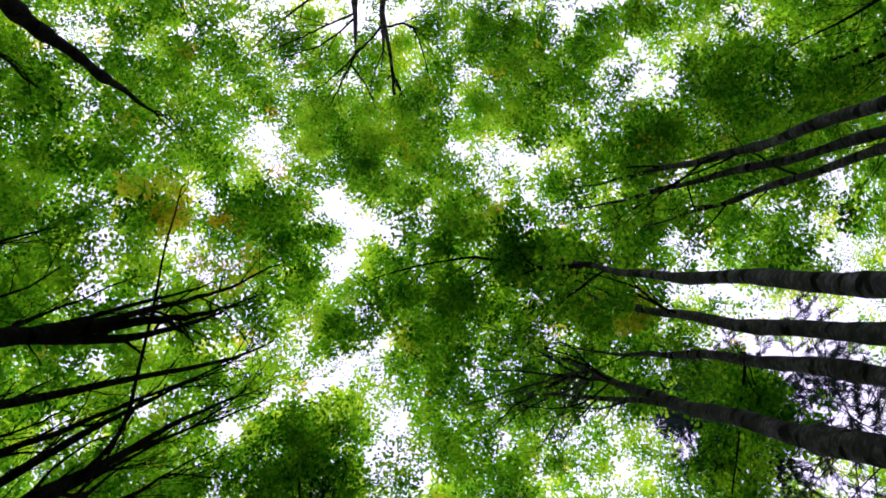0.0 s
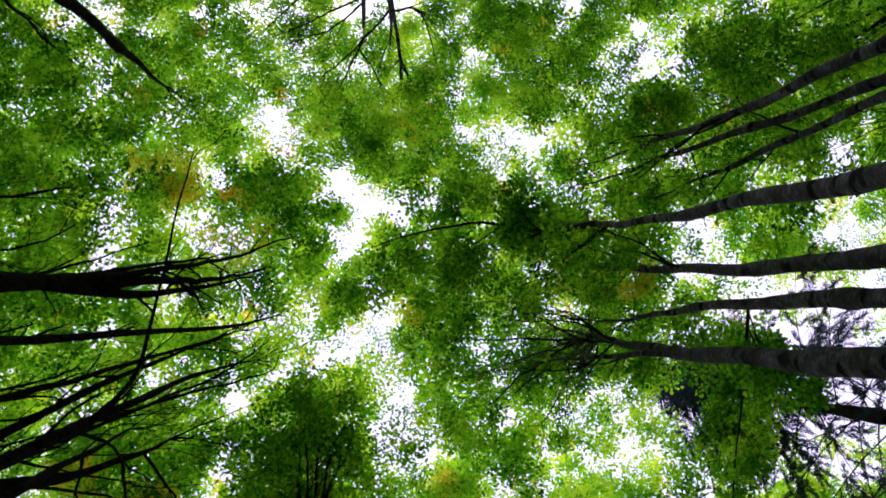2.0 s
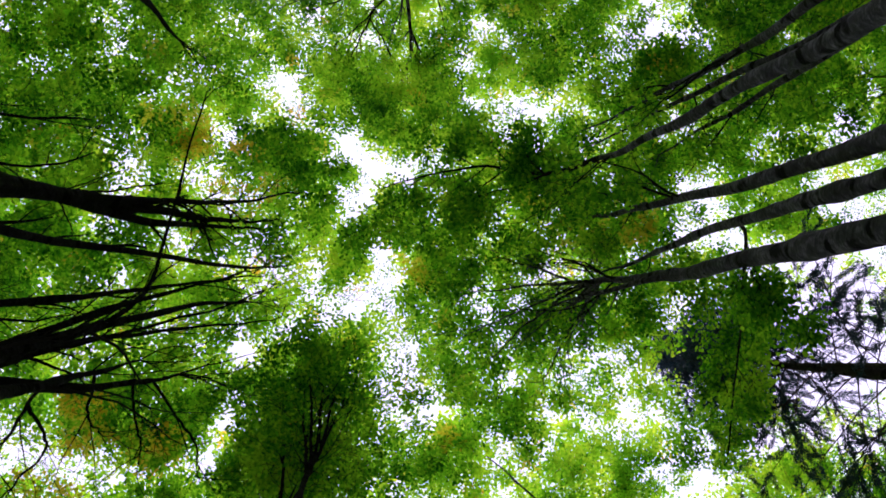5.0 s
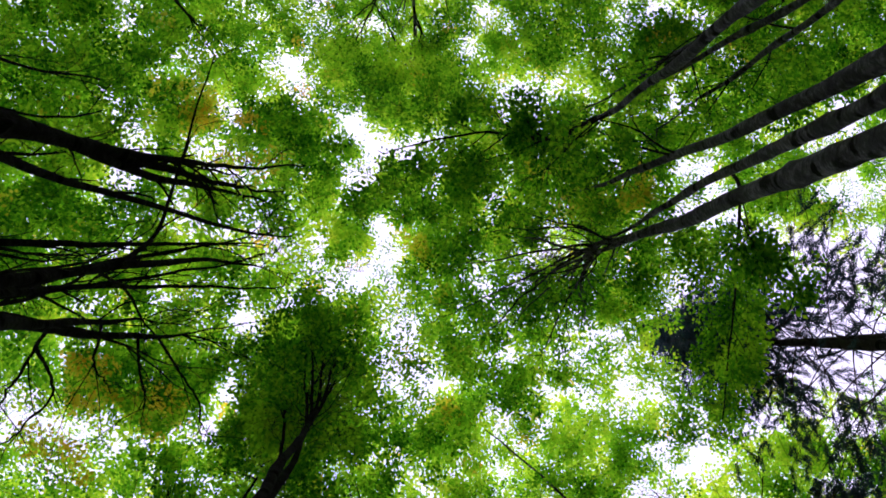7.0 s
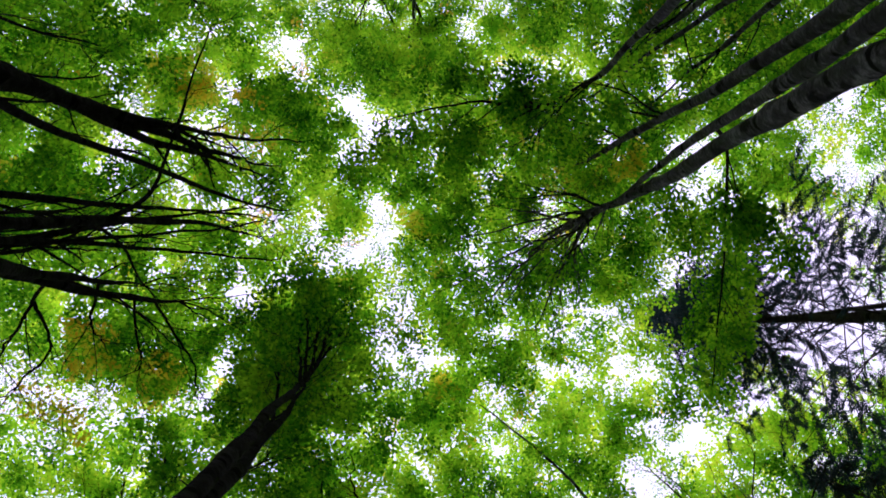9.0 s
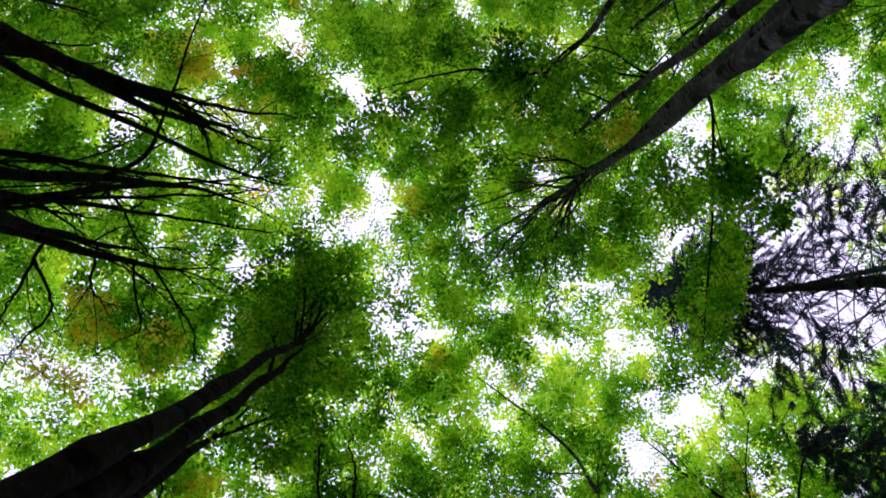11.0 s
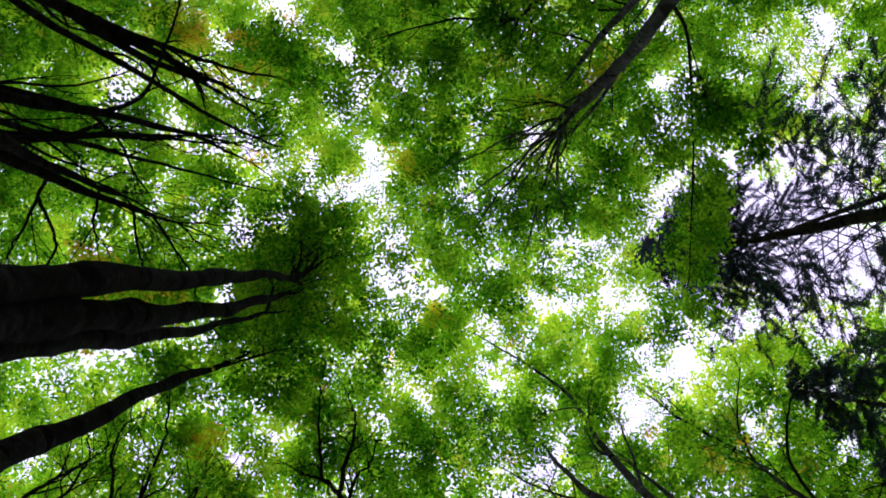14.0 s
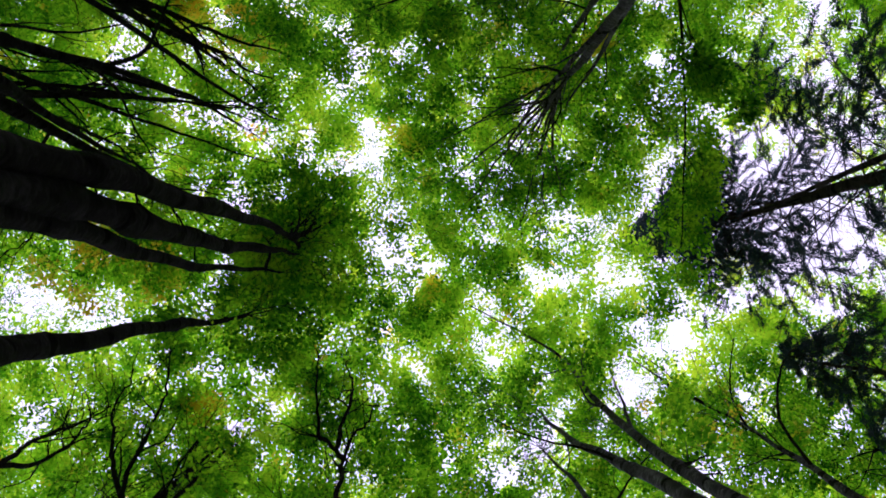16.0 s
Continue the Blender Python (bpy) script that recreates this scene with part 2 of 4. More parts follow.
def limb(base, points, r0, r1, bark=None, kids=5, wobble=0.03, leafy=0.1, splay=1.0):
    """A long limb of a tree along a few points, with side twigs."""
    global leaf_share
    leaf_share = leafy
    points = np.array(points, float)
    wood = np.concatenate(WOOD[base.name])
    off = np.linalg.norm((wood - points[0]) * np.array([1, 1, 0.6]), axis=1)
    if off.min() < 1.6:
        points[0] = wood[off.argmin()]
    p = bend_path(points, 22, wobble * 1.7)
    WOOD[base.name].append(p)
    rad = np.linspace(r0, r1, 22)
    out = [tube(p, rad, 8)]
    for f in np.linspace(0.3, 0.97, kids):
        i = int(f * 20)
        along = unit(p[i + 1] - p[i])
        side = unit(np.cross(along, rng.normal(0, 1, 3)))
        grow(p[i], along + side * 0.7 * splay, rng.uniform(1.0, 2.6), max(rad[i] * 0.55, 0.014), 1, out, 0.2, 4, splay)
    leaf_share = 0.0
    return part("limb", fill_mesh("limb", *join(out), [bark or TWIG], smooth=True), base)


# ---- the ground ----
g = np.sinh(np.linspace(-6.6, 6.6, 90)) * 2.0 * 2.0
gx, gy = np.meshgrid(g, g, indexing="ij")
gv = np.stack([gx, gy, ground_z(gx, gy)], -1).reshape(-1, 3)
gi = np.arange(89)[:, None] * 90 + np.arange(89)[None]
gf = np.stack([gi, gi + 90, gi + 91, gi + 1], -1).reshape(-1, 4)
tagged(new("ground", fill_mesh("ground", gv, gf, [SOIL], smooth=True)), "brown leaf litter on the sloping forest floor", "ground", kind="structure")

# ---- the trees ----
east = tree("beech_tree", [(5.51, 1.71, 5.77, 2.21, -0.15, 0.15, 0.165, 19.6)], "tall grey beech with dark branch scars", BARK, limbs=6, toward=(-0.5, 0.4), leafy=0.05)
east_b = tree("beech_tree", [(6.19, 0.43, 6.21, 0.17, -0.25, 0.3, 0.145, 19.5)], "slender grey beech in a close clump", BARK, limbs=6, toward=(-0.8, 0), leafy=0.07)
east_c = tree("beech_tree", [(5.88, 0.91, 6.41, 1.97, 0.06, -0.08, 0.135, 17.5)], "thin grey beech with a long side twig", BARK, limbs=5, toward=(-0.3, 0), leafy=0.07)
east_d = tree("beech_tree", [(4.28, 0.01, 4.66, -0.92, 0.13, 0.15, 0.1, 18.5)], "grey beech with leafy low limbs", BARK, limbs=7, toward=(-0.9, 0), leafy=0.12)
north_e = tree("beech_tree", [(8.36, -2.24, 8.45, -1.76, -0.05, -0.1, 0.12, 18.0)], "leaning grey beech beside others", BARK, limbs=6, leafy=0.07)
north_f = tree("beech_tree", [(9.4, -2.8, 7.2, -2.5, -0.41, 0.22, 0.115, 22.0)], "pale slim leaning beech", BARK, limbs=4, leafy=0.07)
north_g = tree("beech_tree", [(7.1, -2.5, 7.5, -3.2, 0.19, 0.10, 0.13, 22.0)], "pale grey beech with leafy lower limbs", BARK, limbs=6, leafy=0.07)
west = tree("beech_tree", [(-8.37, 1.63, -4.13, 0.57, -0.11, -0.16, 0.5, 13.6)], "dark spreading beech that forks into leaning limbs", BARK_SHADED, limbs=0, leaders=0, reach=5.0, low=8.5, toward=(1.2, 0.1), splay=0.5, leafy=0.0)
west_b = tree("beech_tree", [(-10.0, 5.9, -4.1, 2.2, -0.24, -0.04, 0.18, 17.0), (-7.1, 4.7, -3.4, 3.0, 0.25, -0.52, 0.14, 18.0)], "dark leaning tree with long ascending branches", BARK_SHADED, limbs=3, leaders=4, reach=4.0, low=8.5, toward=(1.2, -0.3), splay=0.45, leafy=0.0)
west_c = tree("beech_tree", [(-8.7, 2.8, -5.2, 5.0, 0.55, 0.44, 0.2, 17.5), (-5.5, 4.3, -6.1, 4.6, -0.05, -0.1, 0.15, 17.0)], "dark leaning tree with twisted side twigs", BARK_SHADED, limbs=3, leaders=4, low=10.0, toward=(1.0, 0.1), splay=0.5, leafy=0.0)
near = tree("beech_tree", [(-1.72, 6.69, -1.55, 6.72, 0.21, -0.16, 0.132, 17.5), (-1.8, 7.05, -1.55, 6.74, 0.12, 0.11, 0.138, 16.5), (-1.95, 7.27, -1.63, 7.27, -0.28, 0.14, 0.10, 16.0)], "dark beech with three close stems and a dense crown", BARK_SHADED, limbs=5, reach=2.0, leaders=3, lift=20.0, low=14.5, leafy=0.1)
near_b = tree("beech_tree", [(-2.81, 8.38, -2.96, 8.59, -0.1, 0.03, 0.15, 17.0)], "dark slim beech with a crooked stem", BARK_SHADED, limbs=4, reach=2.2, lift=20.0, low=12.5, leafy=0.12)
south = tree("beech_tree", [(5.37, 10.3, 5.58, 11.53, -0.03, 0.21, 0.15, 18.5)], "grey beech that forks into two stems", BARK, limbs=3)
south_b = tree("beech_tree", [(7.1, 11.3, 7.9, 11.7, 0.1, 0.1, 0.13, 17.0)], "thin grey beech beside a forked one", BARK, limbs=3)
south_c = tree("beech_tree", [(9.8, 12.7, 11.7, 11.6, 0.32, -0.02, 0.17, 18.0)], "brown-grey beech with a curved trunk", BARK, limbs=8)
south_d = tree("beech_tree", [(-0.9, 14.2, -0.8, 14.0, 0, 0, 0.15, 16.5)], "dark beech with ascending branches", BARK_SHADED, limbs=11, low=12.0, lift=21.0)
south_e = tree("beech_tree", [(-4.1, 12.6, -4.0, 12.5, 0, 0, 0.17, 18.5)], "dark beech with forked limbs", BARK_SHADED, limbs=11, low=12.0, lift=21.0)
south_f = tree("beech_tree", [(-6.8, 13.8, -6.2, 13.2, 0, 0, 0.15, 16.0)], "dark beech with forked limbs", BARK_SHADED, limbs=11, low=12.0, lift=21.0)
south_g = tree("beech_tree", [(5.3, 12.2, 5.4, 12.3, 0.05, 0, 0.12, 17.0)], "thin straight grey beech beside a forked one", BARK, limbs=4)
far_a = tree("beech_tree", [(-7.3, -5.6, -6.8, -5.4, 0.17, 0.16, 0.28, 21.0)], "dark straight beech with smooth bark", BARK_SHADED, limbs=3, leaders=4, lift=25.0, splay=0.4)
far_b = tree("beech_tree", [(-0.9, -14.0, -0.75, -13.3, 0, -0.25, 0.5, 28.8), (0.3, -13.6, 0.45, -12.9, 0, -0.25, 0.55, 27.8)], "twin-stemmed beech with fine bare twigs", BARK, limbs=0, leaders=3, lift=31.0, toward=(0, 0.8), leafy=0.0)
far_c = tree("beech_tree", [(12.6, -6.3, 12.0, -5.8, 0, 0, 0.12, 17.0), (12.0, -5.5, 10.8, -4.9, 0, 0, 0.10, 17.0), (13.2, -7.2, 12.2, -7.0, 0, 0, 0.10, 17.0)], "dark beech with many thin branches", BARK_SHADED, limbs=5, toward=(-0.5, 0.2))
far_d = tree("beech_tree", [(-8.2, -12.8, -8.1, -12.4, 0, 0, 0.16, 22.0)], "far beech with fine hanging twigs", BARK_SHADED, limbs=4, leafy=0.0)
for line in ([(-8.1, -12.2, 21.5), (-8.4, -11.3, 24.0), (-9.2, -10.5, 28.0)], [(-8.1, -12.2, 21.5), (-8.0, -11.4, 24.0), (-8.35, -10.0, 28.5)],
             [(-8.1, -12.2, 21.5), (-7.5, -11.4, 23.5), (-7.4, -10.1, 28.5)], [(-8.1, -12.2, 21.5), (-7.2, -11.6, 23.5), (-6.75, -10.4, 28.5)]):
    limb(far_d, line, 0.045, 0.015, TWIG, kids=8, wobble=0.03, leafy=0.0, splay=0.5)
for gx_, gy_ in ((-14.5, -3), (-13.5, 9.5), (17.5, -5), (16.5, 13), (7.5, 19), (-10, 19), (6, -13), (-5, -13)):
    tree("beech_tree", [(gx_, gy_, gx_ + rng.uniform(-0.4, 0.4), gy_ + rng.uniform(-0.4, 0.4), 0, 0, rng.uniform(0.16, 0.22), 17.5)], "tall beech at the edge of the view", BARK_SHADED, limbs=5)

# long limbs that stand out against the leaves
limb(east_d, [(4.63, -0.4, 13.2), (4.0, -0.45, 15.0), (2.3, -0.8, 15.7), (-0.2, -0.2, 16.4)], 0.07, 0.012, kids=10, leafy=0.4)
limb(east_c, [(6.15, 1.25, 10.6), (6.9, 1.25, 11.5), (7.42, 1.75, 12.3), (8.04, 2.94, 13.4), (8.53, 4.53, 14.4), (8.91, 6.52, 15.3)], 0.042, 0.014, kids=6, wobble=0.012, leafy=0.6, splay=0.8)
limb(west_b, [(-4.91, 3.29, 12.3), (-4.5, 2.7, 13.0), (-4.5, 1.6, 13.9), (-4.6, -0.7, 15.4), (-4.5, -2.5, 16.4)], 0.055, 0.014, BARK_SHADED, kids=3, wobble=0.02, leafy=0.0, splay=0.5)
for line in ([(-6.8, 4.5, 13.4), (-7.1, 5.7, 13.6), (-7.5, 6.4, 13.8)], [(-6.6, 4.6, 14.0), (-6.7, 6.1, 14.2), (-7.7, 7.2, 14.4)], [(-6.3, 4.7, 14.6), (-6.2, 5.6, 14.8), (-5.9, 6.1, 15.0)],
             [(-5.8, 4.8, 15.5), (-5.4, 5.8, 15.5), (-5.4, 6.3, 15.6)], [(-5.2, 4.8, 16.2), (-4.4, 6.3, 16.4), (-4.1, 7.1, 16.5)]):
    limb(west_c, line, 0.04, 0.012, BARK_SHADED, kids=5, wobble=0.05, leafy=0.0, splay=0.8)
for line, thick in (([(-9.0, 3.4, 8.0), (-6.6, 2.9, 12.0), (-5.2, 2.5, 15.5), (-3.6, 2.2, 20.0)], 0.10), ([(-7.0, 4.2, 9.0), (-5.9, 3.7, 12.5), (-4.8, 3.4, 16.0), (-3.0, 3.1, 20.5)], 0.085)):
    limb(west_b, line, thick, 0.016, BARK_SHADED, kids=8, wobble=0.05, leafy=0.0, splay=0.5)
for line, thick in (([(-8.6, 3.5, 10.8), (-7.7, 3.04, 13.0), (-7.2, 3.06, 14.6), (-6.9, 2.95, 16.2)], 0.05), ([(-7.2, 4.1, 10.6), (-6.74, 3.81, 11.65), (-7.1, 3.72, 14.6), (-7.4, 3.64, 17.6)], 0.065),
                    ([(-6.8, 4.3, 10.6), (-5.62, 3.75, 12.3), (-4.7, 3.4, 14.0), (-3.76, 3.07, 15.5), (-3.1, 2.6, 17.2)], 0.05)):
    limb(west_b, line, thick, 0.018, BARK_SHADED, kids=9, wobble=0.03, leafy=0.0, splay=0.6)
limb(west, [(-6.9, 1.0, 11.4), (-6.62, 0.85, 12.6), (-6.85, 0.7, 14.2), (-6.66, 0.26, 16.0), (-6.2, -0.3, 18.0)], 0.05, 0.016, BARK_SHADED, kids=7, wobble=0.03, leafy=0.0, splay=0.6)
# the fine bare limbs of the twin beech
for line, thick in (([(-0.85, -12.6, 24.6), (-2.6, -12.4, 26.5), (-4.4, -11.4, 27.5), (-5.9, -10.3, 28.5), (-6.3, -8.7, 29.5)], 0.06), ([(-0.7, -11.8, 26.5), (-2.4, -10.9, 27.5), (-5.3, -10.5, 28.5)], 0.05),
                    ([(-1.0, -12.0, 26.2), (-2.9, -11.2, 27.0), (-5.6, -10.7, 28.5)], 0.05), ([(0.2, -11.4, 26.2), (-0.8, -10.4, 27.5), (-2.6, -9.1, 28.8)], 0.06),
                    ([(-0.5, -10.3, 28.0), (-1.3, -9.4, 28.5), (-2.2, -7.6, 30.0)], 0.05), ([(-0.5, -10.2, 28.2), (-0.2, -9.3, 28.8), (0.2, -8.1, 30.0)], 0.04)):
    limb(far_b, line, thick, 0.02, BARK if thick > 0.09 else TWIG, kids=8, wobble=0.05, leafy=0.0, splay=0.7)
for line, thick in (([(0.8, -11.6, 25.4), (1.1, -9.9, 28.0), (0.85, -8.6, 28.8), (0.3, -7.2, 30.0)], 0.1), ([(1.1, -9.9, 28.0), (1.5, -9.0, 28.6), (1.6, -7.5, 30.0)], 0.05),
                    ([(1.1, -9.7, 28.2), (2.3, -8.1, 29.0), (3.3, -6.9, 30.0)], 0.05), ([(0.9, -11.4, 26.3), (1.8, -11.4, 26.8), (2.9, -8.5, 29.5)], 0.06), ([(1.6, -11.6, 26.6), (2.7, -11.4, 27.5), (4.0, -10.9, 29.0)], 0.05)):
    limb(far_b, line, thick, 0.02, BARK if thick > 0.09 else TWIG, kids=8, wobble=0.05, leafy=0.0, splay=0.7)
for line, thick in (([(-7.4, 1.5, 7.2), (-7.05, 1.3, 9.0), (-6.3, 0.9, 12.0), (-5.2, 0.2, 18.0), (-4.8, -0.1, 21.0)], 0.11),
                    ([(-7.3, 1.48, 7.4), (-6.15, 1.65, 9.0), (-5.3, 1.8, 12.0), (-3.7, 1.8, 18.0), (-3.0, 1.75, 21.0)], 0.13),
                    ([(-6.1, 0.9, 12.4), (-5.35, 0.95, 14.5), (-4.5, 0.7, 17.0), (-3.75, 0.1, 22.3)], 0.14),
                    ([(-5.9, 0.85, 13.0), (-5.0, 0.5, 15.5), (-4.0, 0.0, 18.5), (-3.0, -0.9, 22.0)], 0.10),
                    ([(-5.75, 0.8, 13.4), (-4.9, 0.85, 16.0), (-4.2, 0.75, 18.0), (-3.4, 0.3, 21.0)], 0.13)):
    limb(west, line, thick, 0.018, BARK_SHADED, kids=8, wobble=0.05, leafy=0.0, splay=0.45)
limb(west, [(-7.6, 1.5, 7.0), (-7.7, 0.3, 8.6), (-7.61, -0.15, 9.95), (-7.4, -0.42, 11.9), (-7.24, -0.7, 13.8), (-6.9, -1.3, 15.5)], 0.07, 0.02, BARK_SHADED, kids=9, wobble=0.03, leafy=0.1, splay=0.8)
limb(west, [(-7.3, 1.45, 7.6), (-8.6, 0.7, 9.6), (-8.1, 0.25, 12.1), (-7.0, 0.25, 13.2), (-6.6, -0.4, 15.0)], 0.06, 0.016, BARK_SHADED, kids=7, wobble=0.03, leafy=0.1, splay=0.8)
limb(south, [(5.34, 10.1, 3.0), (5.36, 10.35, 8.0), (5.6, 10.15, 13.0), (5.8, 9.5, 17.0), (4.0, 8.4, 22.0)], 0.12, 0.02, BARK, kids=7, splay=0.7)

# ascending limbs of the three-stemmed beech and of the dark trees beside the slope
for line in ([(-1.5, 6.66, 14.2), (-1.8, 6.1, 16.5), (-2.27, 5.53, 19.0)], [(-1.5, 6.66, 14.6), (-1.65, 6.0, 17.0), (-1.94, 5.35, 19.0)],
             [(-1.5, 6.66, 14.8), (-1.5, 6.0, 17.0), (-1.75, 5.29, 19.5)], [(-1.5, 6.66, 14.2), (-1.25, 6.1, 16.5), (-1.25, 5.58, 19.0)],
             [(-1.5, 6.7, 14.6), (-1.05, 6.2, 16.5), (-0.78, 5.78, 18.5)], [(-1.9, 7.2, 14.2), (-2.2, 6.7, 16.0), (-3.0, 6.3, 18.6)]):
    limb(near, line, 0.05, 0.016, BARK_SHADED, kids=6, wobble=0.03, leafy=0.0, splay=0.45)
for line in ([(-0.0, 12.2, 12.0), (-0.2, 11.8, 15.0), (0.3, 11.4, 18.5)],
             [(-0.2, 12.0, 14.5), (-0.9, 11.6, 16.5), (-1.3, 10.2, 19.5)],
             [(-0.2, 11.7, 15.0), (-0.0, 10.8, 18.0), (-0.5, 9.8, 20.5)]):
    limb(south_d, line, 0.07, 0.014, BARK_SHADED, kids=11, wobble=0.08, leafy=0.0, splay=0.7)
for line in ([(-3.1, 11.8, 11.0), (-3.1, 11.9, 13.5), (-3.2, 11.7, 17.0)],
             [(-3.8, 11.7, 11.0), (-4.4, 11.7, 13.5), (-4.9, 11.1, 17.0), (-6.2, 10.3, 20.0)],
             [(-4.2, 11.7, 11.0), (-5.9, 11.5, 15.5), (-7.2, 10.6, 19.5)]):
    limb(south_e, line, 0.065, 0.014, BARK_SHADED, kids=11, wobble=0.08, leafy=0.0, splay=0.7)
for line in ([(-6.3, 11.2, 12.0), (-6.6, 11.2, 14.5), (-6.7, 11.4, 17.0)],
             [(-5.0, 11.7, 11.0), (-6.5, 11.6, 15.0), (-8.3, 11.0, 19.0)]):
    limb(south_f, line, 0.06, 0.014, BARK_SHADED, kids=11, wobble=0.08, leafy=0.0, splay=0.7)
for line, thick in (([(11.3, 11.98, 13.6), (11.3, 10.9, 15.0), (12.8, 9.83, 17.0), (15.1, 9.1, 19.0)], 0.05),
                    ([(11.7, 11.6, 17.9), (10.9, 11.2, 18.6), (10.3, 10.8, 19.5), (9.75, 10.15, 21.0)], 0.07),
                    ([(11.6, 11.7, 16.8), (11.9, 10.9, 18.0), (13.3, 9.4, 20.0)], 0.04)):
    limb(south_c, line, thick, 0.016, TWIG, kids=6, wobble=0.03, leafy=0.0, splay=0.7)

limb(east, [(5.5, 2.02, 10.8), (5.3, 2.25, 12.4), (5.02, 2.5, 14.0), (4.8, 2.8, 16.0), (4.67, 3.25, 18.0)], 0.075, 0.025, BARK, kids=7, wobble=0.02, leafy=0.0, splay=0.8)
# the fan of bare branches at the head of the scarred beech
for ex, ey, ez in ((2.7, 3.9, 20.6), (3.3, 5.1, 20.4), (4.5, 4.7, 20.6), (6.1, 5.0, 20.5), (7.4, 4.6, 20.5), (2.7, 2.7, 20.6), (3.6, 1.4, 20.4), (5.2, 5.6, 20.8)):
    z0 = rng.uniform(14.2, 16.4)
    limb(east, [(5.5, 2.18, z0), (0.62 * 5.5 + 0.38 * ex, 0.62 * 2.2 + 0.38 * ey, z0 + 2.0), (ex, ey, ez)], 0.05, 0.012, BARK, kids=6, wobble=0.045, leafy=0.0, splay=0.8)

# ---- the leaf canopy ----
def lattice(n, seed):
    return np.random.default_rng(seed).random((n, n))


def smooth_noise(x, y, size, seed):
    """Soft random field between 0 and 1, with bumps of that size in metres."""
    t = lattice(64, seed)
    u, v = x / size + 200, y / size + 200
    i, j = np.floor(u).astype(int), np.floor(v).astype(int)
    f, h = u - i, v - j
    f, h = f * f * (3 - 2 * f), h * h * (3 - 2 * h)
    q = lambda a, b: t[a % 64, b % 64]
    return (q(i, j) * (1 - f) + q(i + 1, j) * f) * (1 - h) + (q(i, j + 1) * (1 - f) + q(i + 1, j + 1) * f) * h


def roof(x, y):
    """Height of the leaf roof: tall over the twin beech, low over the leaning dark trees."""
    return (22.3 + 7.5 * np.exp(-(x ** 2 / 70 + (y + 10) ** 2 / 40)) - 2.3 * np.exp(-((x + 8) ** 2 / 16 + (y - 1) ** 2 / 14))
            + 1.3 * np.exp(-(x ** 2 + (y - 1.5) ** 2) / 9) + 2.2 * np.exp(-((x - 7) ** 2 / 25 + (y - 12) ** 2 / 9)) - 1.8 * np.exp(-((x + 5) ** 2 + (y - 13) ** 2) / 16))


# openings between the crowns: centre and half widths
OPEN_A = [
    (-12.4, 8.4, 0.92, 0.45), (-12.1, 8.0, 0.62, 0.37), (-11.2, 8.8, 0.68, 0.24), (-10.8, -9.9, 1.06, 0.38), (-10.5, 2.8, 0.35, 0.22), (-10.4, 6.5, 0.23, 0.42),
    (-10.1, 4.8, 0.39, 0.17), (-9.6, 8.7, 0.70, 0.37), (-9.4, -2.3, 0.19, 0.13), (-9.3, 9.3, 1.11, 0.52), (-9.0, -2.8, 0.48, 0.41), (-8.7, 0.4, 0.51, 0.27),
    (-8.5, -1.6, 0.33, 0.35), (-8.4, 2.4, 0.31, 0.18), (-7.2, 10.9, 0.27, 0.19), (-6.2, -3.1, 0.19, 0.29), (-6.1, 8.4, 0.64, 0.26), (-6.0, -1.3, 0.36, 0.27),
    (-5.7, -0.7, 0.42, 0.28), (-4.8, 7.5, 0.42, 0.48),
]
OPEN_B = [
    (-4.8, -6.4, 0.69, 0.53), (-4.7, 5.0, 0.29, 0.23), (-4.4, 6.9, 0.34, 0.48), (-3.8, -5.7, 0.46, 0.34), (-3.7, -5.0, 0.59, 0.54), (-3.0, 2.5, 0.36, 0.16),
    (-2.9, 4.1, 0.90, 0.36), (-2.7, 2.2, 0.29, 0.25), (-2.2, 3.4, 0.31, 0.41), (-1.3, -3.2, 0.81, 0.83), (-1.0, 3.3, 0.42, 0.21), (-0.9, -0.3, 0.26, 0.22),
    (-0.8, -2.1, 0.49, 0.74), (-0.2, 1.4, 0.49, 0.67), (-0.1, 2.4, 0.44, 0.77), (0.4, 3.6, 0.26, 0.86), (0.5, 5.0, 0.21, 0.83), (0.5, 6.4, 0.51, 0.71),
    (1.4, -2.3, 0.31, 0.22), (2.0, 11.0, 0.31, 0.22),
]
OPEN_C = [
    (2.2, -1.8, 0.31, 0.15), (2.4, 6.8, 0.27, 0.20), (3.4, 6.9, 0.95, 0.29), (4.1, -6.3, 0.42, 0.79), (4.8, -5.7, 0.71, 0.51), (5.0, 5.7, 0.26, 0.21),
    (5.5, 10.5, 0.41, 0.52), (5.6, 14.5, 0.78, 0.40), (5.7, 8.9, 0.39, 0.29), (6.2, -5.0, 1.04, 0.40), (6.6, 15.0, 0.46, 0.22), (7.0, 7.7, 0.30, 0.31),
    (7.3, 5.2, 0.26, 0.25), (7.8, 14.0, 0.57, 0.36), (7.9, 5.7, 0.31, 0.29), (8.2, 7.3, 0.62, 0.38), (8.3, 4.6, 0.40, 0.21), (9.0, 4.8, 0.62, 0.30),
    (9.9, 7.7, 0.51, 0.40), (10.7, 7.4, 0.21, 0.41),
]
